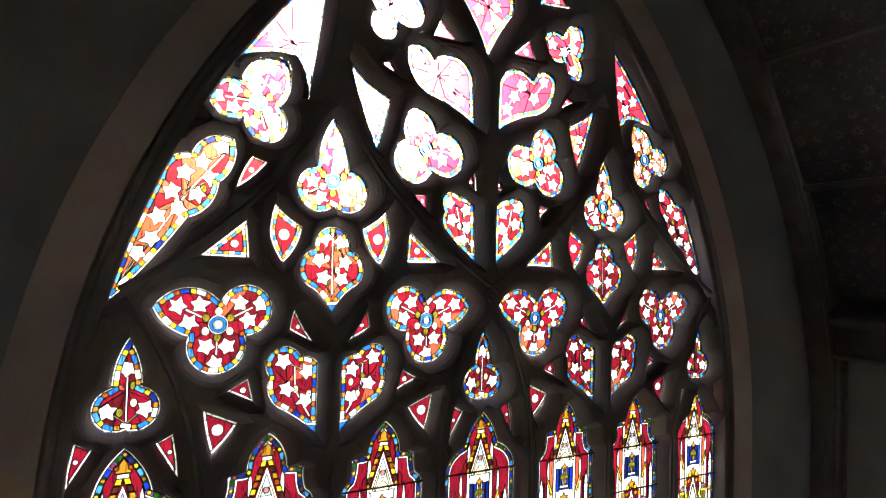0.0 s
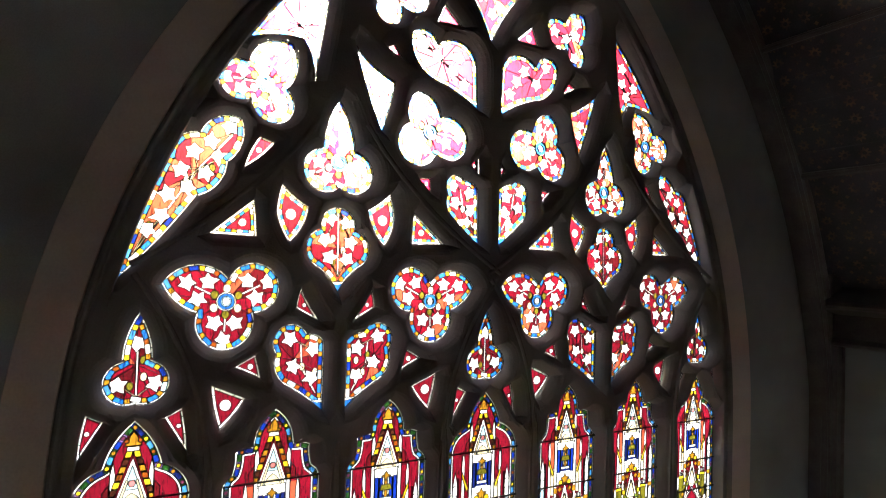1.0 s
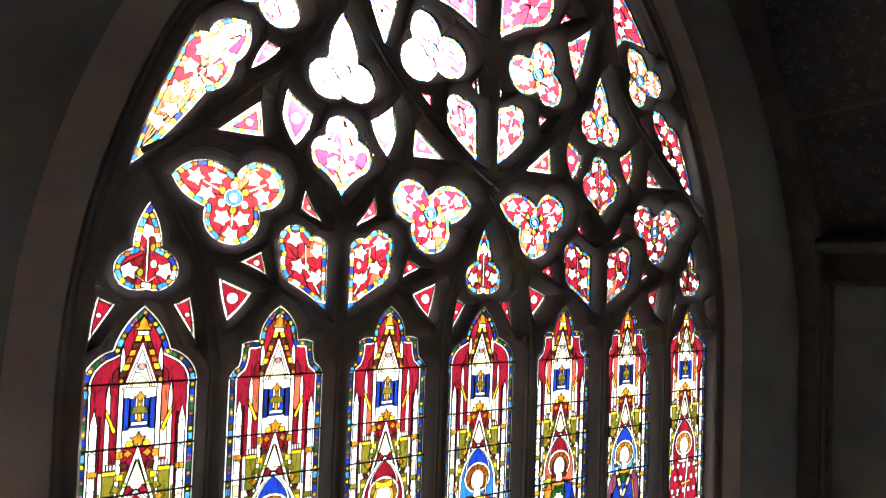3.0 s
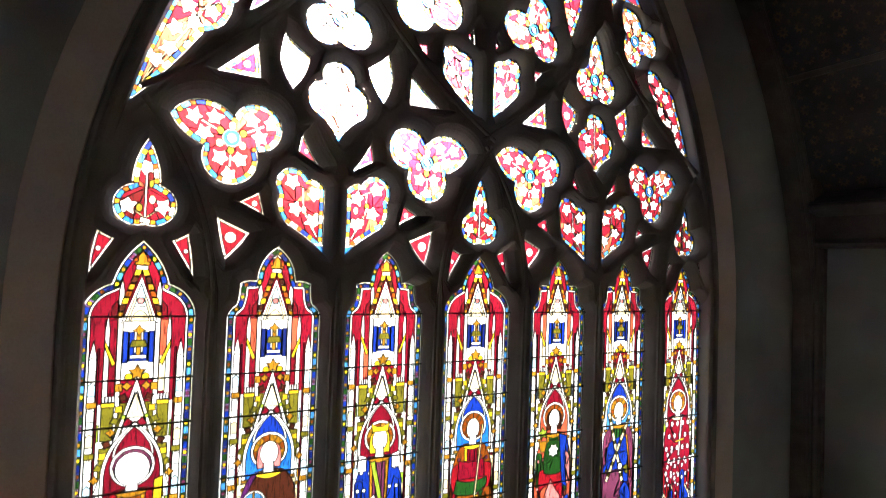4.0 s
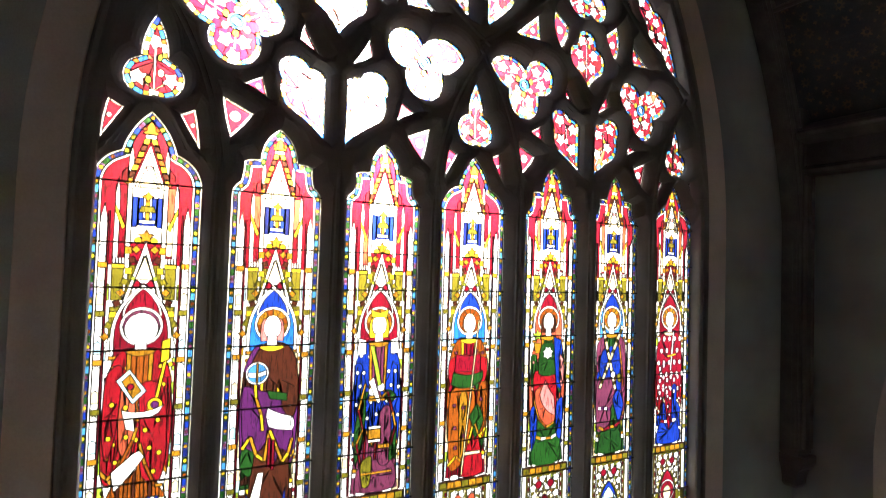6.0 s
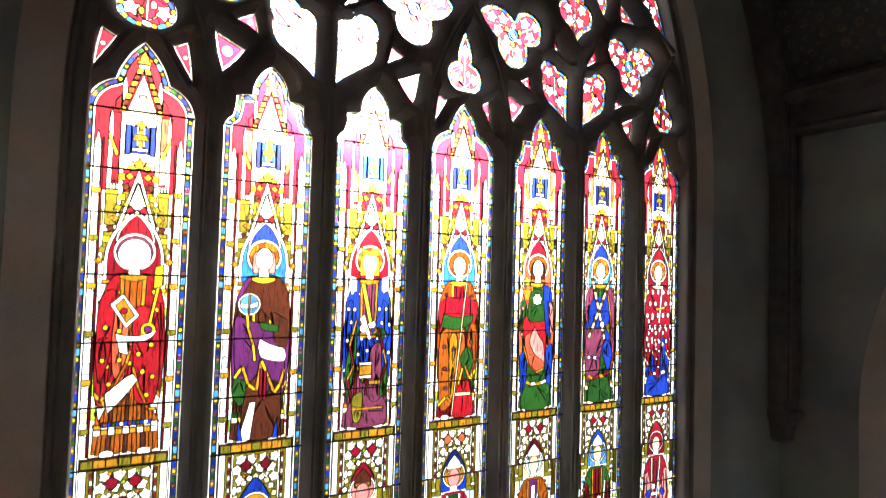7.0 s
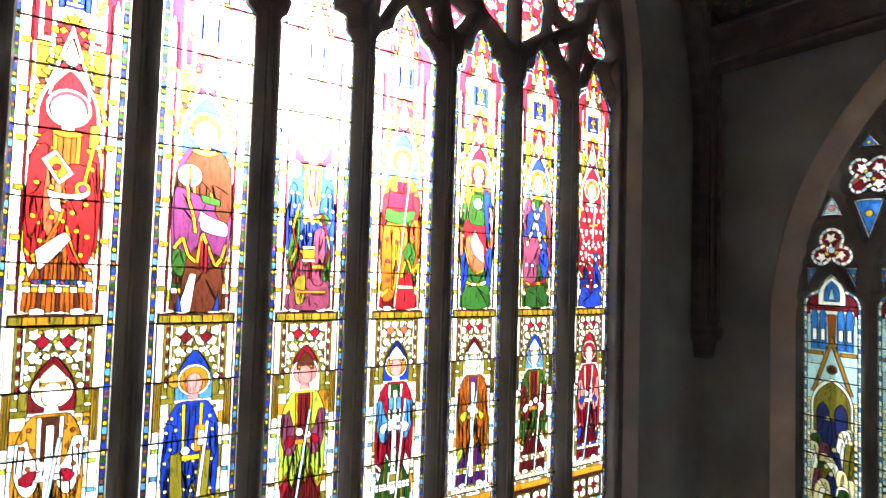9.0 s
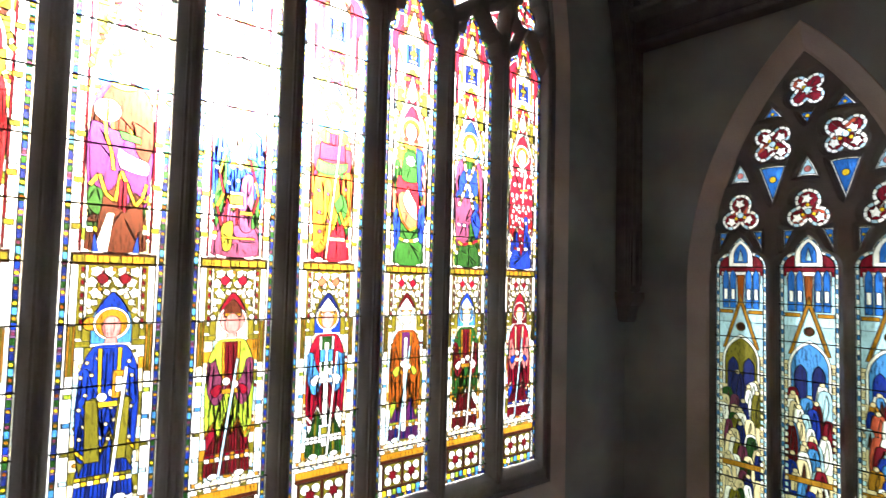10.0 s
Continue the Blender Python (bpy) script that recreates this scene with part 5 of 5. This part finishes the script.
        for k in range(6):
            mid(L, x, strip((-0.105 + 0.029 * k, 6.65 - 0.103 * k), (-0.097 + 0.029 * k, 6.62 - 0.103 * k), 0.018), "olive")
            mid(L, x, strip((0.125 - 0.046 * k, 6.63 - 0.095 * k), (0.11 - 0.046 * k, 6.60 - 0.095 * k), 0.018), "olive")
        mid(L, x, disc(0.03, 6.2, 0.03, 9), "white")
    else:
        mid(L, x, strip((0.06, 6.60), (0.02, 6.2), 0.022), "white")
        mid(L, x, strip((-0.03, 6.34), (0.10, 6.36), 0.018), "yellow")
        for k in range(14):
            mid(L, x, disc(-0.13 + 0.052 * (k % 6), 5.98 + 0.12 * (k // 6) + 0.03 * (k % 2), 0.017, 8, 0.024), "white")
    # tiled step, diapered panel
    mid(L, x, rect(-0.246, 0.246, 5.375, 5.45), "brown")
    for k in range(7):
        mid(L, x, rect(-0.240 + 0.069 * k, -0.173 + 0.069 * k, 5.388, 5.438), "gold" if k % 3 else "olive")
    mid(L, x, rect(-0.205, 0.205, 4.90, 5.375), "olive")
    sym(L, x, rect(0.205, 0.246, 4.60, 5.375), "white")
    sym(L, x, rect(0.150, 0.164, 5.0, 5.37), "white")
    for k in range(10):
        sym(L, x, rect(0.170, 0.188, 4.95 + 0.042 * k, 4.980 + 0.042 * k), "red" if k % 2 else "white")
    for u in (-0.115, -0.04, 0.04, 0.115):
        for j, z in enumerate((5.10, 5.17, 5.24, 5.31)):
            mid(L, x, star(u + (0.012 if j % 2 else -0.012), z + 0.02, 0.040, 0.78 + j, 5, 0.68), "white")
    for u in (-0.078, 0, 0.078):
        for z in (5.14, 5.215, 5.285, 5.345):
            mid(L, x, disc(u, z, 0.014, 7), rng.choice(("cream", "white", "lime", "gold")))
    sym(L, x, poly(0.025, 5.285, 0.066, 5.335, 0.108, 5.285, 0.066, 5.235), "red")
    sym(L, x, disc(0.066, 5.285, 0.036, 10), "red" if i not in (1, 3) else ("ruby" if i == 1 else "salmon"))
    # lower niche and figure
    g = LOWER[i]
    mid(L, x, pointed(0.168, 4.70, 4.96, 5.245), "olive")
    for k in range(11):
        a = radians(10 + 16 * k)
        mid(L, x, star(0.146 * math.cos(a), 4.97 + 0.235 * math.sin(a), 0.024, a, 4, 0.75), ("white", "cream")[k % 2])
    mid(L, x, pointed(0.120, 4.70, 4.95, 5.20), ("ruby", "sky", "cream", "blue", "cream", "sky", "ruby")[i])
    mid(L, x, arcs(-0.098, 5.02, 0, 0.098, 5.02, 0.16, 0.066, 5.12, 0.1, 0, 5.20, 0.1, -0.066, 5.12, 0.16), g[0])
    mid(L, x, rect(-0.205, 0.205, 3.74, 4.86), "white")
    sym(L, x, rect(0.12, 0.205, 4.84, 4.88), "olive")
    sym(L, x, rect(0.206, 0.246, 4.66, 4.98), "gold")
    sym(L, x, rect(0.218, 0.234, 4.66, 4.98), "olive")
    for k in range(5):
        sym(L, x, rect(0.206, 0.246, 3.80 + 0.18 * k, 3.83 + 0.18 * k), ("gold", "pale", "olive", "sky", "lime")[k])
    quarries(L, x, 0.203, 3.745, 4.84, rng, ("cream", "pale", "cream", "white", "pale", "gold", "cream", "olive"))
    robe(L, x, 4.85, 3.84, 0.176, g, rng, -1 if i % 2 == 0 else 1)
    if i in (0, 3, 4):
        mid(L, x, poly(-0.024, 3.92, 0.024, 3.92, 0.02, 4.78, -0.02, 4.78), "white")
        for k in range(5):
            mid(L, x, star(0, 4.0 + 0.15 * k, 0.014, 0.78, 4, 0.6), "pale")
    if i == 3:
        sym(L, x, rect(0.01, 0.06, 4.62, 4.72), "sky")
        mid(L, x, rect(-0.05, 0.05, 4.0, 4.10), "pale")
        mid(L, x, rect(-0.03, 0.03, 4.02, 4.08), "olive")
    if i == 1:
        mid(L, x, rect(0.02, 0.10, 4.50, 4.68), "gold")
        mid(L, x, rect(0.04, 0.08, 4.54, 4.64), "white")
        mid(L, x, disc(-0.12, 4.99, 0.045, 10), "gold")
        sym(L, x, poly(0.03, 4.1, 0.12, 4.1, 0.13, 4.5, 0.06, 4.5), "olive")
    mid(L, x, strip((0.10 if i % 2 else 0.05, 4.70), (0.03 if i % 2 else -0.06, 3.84), 0.021), "pale" if i % 2 == 0 else "white")
    mid(L, x, disc(0, 4.99, 0.108, 20), "white")
    mid(L, x, disc(0, 4.99, 0.094, 20), g[1])
    if i in (0, 2, 3, 4, 5):
        mid(L, x, arcs(-0.065, 5.01, 0, 0.065, 5.01, 0.1, 0.062, 5.08, 0.05, 0, 5.15, 0.05, -0.062, 5.08, 0.1), ("cream", "brown", "white", "pale", "pale")[(0, 2, 3, 4, 5).index(i)])
        mid(L, x, rect(-0.06, 0.06, 5.02, 5.04), "gold")
    mid(L, x, disc(0, 4.965, 0.056, 14, 0.075), ("white", "pink", "pink", "pink", "cream", "cream", "cream")[i])
    mid(L, x, poly(-0.04, 4.86, 0.04, 4.86, 0.03, 4.90, -0.03, 4.90), "pink" if i in (1, 2) else "white")
    # foot panel
    for k in range(8):
        mid(L, x, star(-0.19 + 0.054 * k, 3.80, 0.04, 0.3 * k, 5, 0.75), ("cream", "white")[k % 2])
    mid(L, x, rect(-0.246, 0.246, 3.67, 3.745), "gold")
    mid(L, x, rect(-0.246, 0.246, 3.655, 3.685), "brown")
    mid(L, x, rect(-0.225, 0.225, 3.43, 3.655), "brown")
    for s in (-1, 1):
        mid(L, x, rect(s * 0.108 - 0.095, s * 0.108 + 0.095, 3.445, 3.645), "olive")
        for a, b in ((-1, -1), (-1, 1), (1, -1), (1, 1)):
            mid(L, x, disc(s * 0.108 + a * 0.048, 3.545 + b * 0.05, 0.042, 10), "white")
        mid(L, x, star(s * 0.108, 3.545, 0.055, 0.3, 6, 0.65), "ruby")
    for k in range(8):
        mid(L, x, rect(-0.22 + 0.055 * k, -0.172 + 0.055 * k, 3.365, 3.425), ("yellow", "white", "lime", "sky")[k % 4])
    # borders last: pale edge, then little coloured pieces with jewels
    beads(L, o, 0.028, 0.030, 0.046, ("blue", "green", "sky", "green", "navy", "blue", "green", "violet"), ("gold", "yellow", "amber", "yellow", "gold", "mauve"))
    lt = tagged(leaded_light(parent, o, L, name="lancet_light", small=0.0022),
                "stained glass lancet with two draped shapes under %s and %s arches" % (arch, g[0]))
    for z in (7.64, 7.26, 6.98, 6.59, 6.165, 5.765, 5.385, 4.99, 4.59, 4.19, 3.79, 3.43):
        part("saddle_bar", box(x - LANCET_HALF[i], x + LANCET_HALF[i], -0.020, -0.008, z - 0.0055, z + 0.0055), IRON, lt)
    return lt


rng = random.Random(7)
for i, o in enumerate(LANCETS):
    saint_lancet(window_1, i, o, rng)
for j, o in enumerate(flowers):
    flower_light(window_1, o, rng, PLANS[j])
for o in spandrels:
    spandrel_light(window_1, o, rng)

# ---------------------------------------------------------------- the side window
side_lancets = [lancet_a(u, 0.28, 5.90, 5.55, 2.42) for u in (-0.69, 0.0, 0.69)]
side_flowers, side_small = [], []


def quatrefoil(x, z, r):
    k = r * 0.52
    return arcs(x - k * 0.85, z, 1.35, x, z - k * 0.85, 1.35, x + k * 0.85, z, 1.35, x, z + k * 0.85, 1.35)


for u in (-0.69, 0.0, 0.69):
    side_flowers.append(arcs(u - 0.11, 6.20, 1.75, u, 6.05, 1.75, u + 0.11, 6.20, 1.8))
    side_small.append(arcs(u, 6.75, 0.06, u - 0.105, 6.52, -0.15, u + 0.105, 6.52, 0.06))
    for s in (-1, 1):
        side_small.append(ccw(arcs(u + s * 0.24, 5.96, 0, u + s * 0.13, 5.96, 0, u + s * 0.235, 5.73, 0)))
for u in (-0.345, 0.345):
    side_flowers.append(quatrefoil(u, 6.93, 0.31))
    side_small.append(arcs(u - 0.14, 6.67, 0, u, 6.25, 0, u + 0.14, 6.67, 0.1))
    side_small.append(arcs(u + 0.0, 7.355, 0, u - 0.1, 7.22, -0.1, u + 0.1, 7.22, 0))
side_flowers.append(quatrefoil(0, 7.47, 0.275))
side_small.append(arcs(-0.07, 7.23, 0, 0, 7.10, 0, 0.07, 7.23, 0))
stone_tracery(window_2, side_arch(0.0), side_lancets + side_flowers + side_small,
              ((0.0, -0.03), (0.010, -0.036), (0.02, -0.052), (0.035, -0.062), (0.045, -0.072), (0.06, -0.075)))


def scene_lancet(parent, u, o, rng, garb):
    """A lancet with a blue canopy over a crowded picture, its shapes kept plain."""
    L = []
    beads(L, o, 0.024, 0.026, 0.05, ("white", "pale", "white", "sky"))
    f = shifted(o, 0.042)
    L.append((f, "pale"))
    L.append((f[f[:, 1] > 5.45], "red"))
    mid(L, u, pointed(0.13, 5.56, 5.66, 5.86), "white")
    mid(L, u, pointed(0.075, 5.60, 5.68, 5.82), "azure")
    mid(L, u, poly(-0.03, 5.62, 0.03, 5.62, 0.0, 5.76), "pale")
    mid(L, u, rect(-0.21, 0.21, 5.36, 5.50), "white")
    mid(L, u, rect(-0.24, 0.24, 4.92, 5.36), "pale")
    for s in (-1, 1):
        for a, c in ((0.055, "azure"), (0.135, "azure")):
            p = pointed(0.034, 5.08, 5.42, 5.52)
            p[:, 0] += s * (a + 0.03)
            mid(L, u, p, c)
            p = rect(-0.02, 0.02, 5.18, 5.30)
            p[:, 0] += s * (a + 0.03)
            mid(L, u, p, "white")
        mid(L, u, rect(s * 0.155 - 0.075, s * 0.155 + 0.075, 5.02, 5.06), "gold")
    mid(L, u, poly(-0.03, 5.15, 0.03, 5.15, 0.04, 5.46, -0.04, 5.46), "amber")
    mid(L, u, poly(-0.2, 4.62, 0.2, 4.62, 0, 5.24), "gold")
    mid(L, u, poly(-0.16, 4.62, 0.16, 4.62, 0, 5.12), "pale")
    mid(L, u, disc(0, 4.87, 0.05, 12), "gold")
    mid(L, u, disc(0, 4.87, 0.038, 12), "brown")
    mid(L, u, rect(-0.24, 0.24, 2.55, 4.55), "cream")
    mid(L, u, pointed(0.20, 4.2, 4.48, 4.78, 0.3), "white")
    mid(L, u, pointed(0.175, 4.2, 4.47, 4.74, 0.3), garb[0])
    for s in (-0.085, 0.085):
        p = pointed(0.06, 4.15, 4.40, 4.52)
        p[:, 0] += s
        mid(L, u, p, garb[1])
    for k in range(54):
        a, z = rng.uniform(-0.19, 0.19), 4.30 - 1.68 * k / 54 + rng.uniform(-0.03, 0.03)
        h, w = rng.uniform(0.16, 0.40), rng.uniform(0.032, 0.070)
        c = garb[2 + k % (len(garb) - 2)]
        mid(L, u, arcs(a - w, z - h, 0, a + w * 1.2, z - h, 0.1, a + w * 0.8, z, 0.4, a - w * 0.7, z, 0.1), c)
        mid(L, u, lens(a - w * 0.2, z - h, a + w * 0.3, z - 0.02, 0.2), rng.choice((c, c, c, "brown")))
        if k % 3 == 0:
            mid(L, u, disc(a, z + 0.022, 0.026, 9), "cream")
    mid(L, u, rect(-0.24, 0.24, 3.28, 3.34), "gold")
    for k in range(30):
        z = 2.55 + 0.066 * k
        sym(L, u, rect(0.205, 0.238, z, z + 0.045), ("white", "pale", "cream")[k % 3])
    lt = leaded_light(parent, o, L, name="lancet_light", small=0.0016)
    for k in range(8):
        part("saddle_bar", box(u - 0.28, u + 0.28, -0.022, -0.008, 5.55 - 0.4 * k - 0.006, 5.55 - 0.4 * k + 0.006), IRON, lt)
    return lt


scene_lancet(window_2, -0.69, side_lancets[0], rng, ("olive", "navy", "navy", "cream", "white", "cream", "green", "white", "olive", "cream", "mauve"))
scene_lancet(window_2, 0.0, side_lancets[1], rng, ("sky", "navy", "white", "pale", "red", "cream", "sky", "white", "ruby", "cream", "blue"))
scene_lancet(window_2, 0.69, side_lancets[2], rng, ("sky", "blue", "white", "sky", "red", "gold", "pale", "blue", "salmon"))
for o in side_flowers:
    flower_light(window_2, o, rng)
for o in side_small:
    spandrel_light(window_2, o, rng, "pale" if 6.57 < o[:, 1].mean() < 6.65 else "azure")
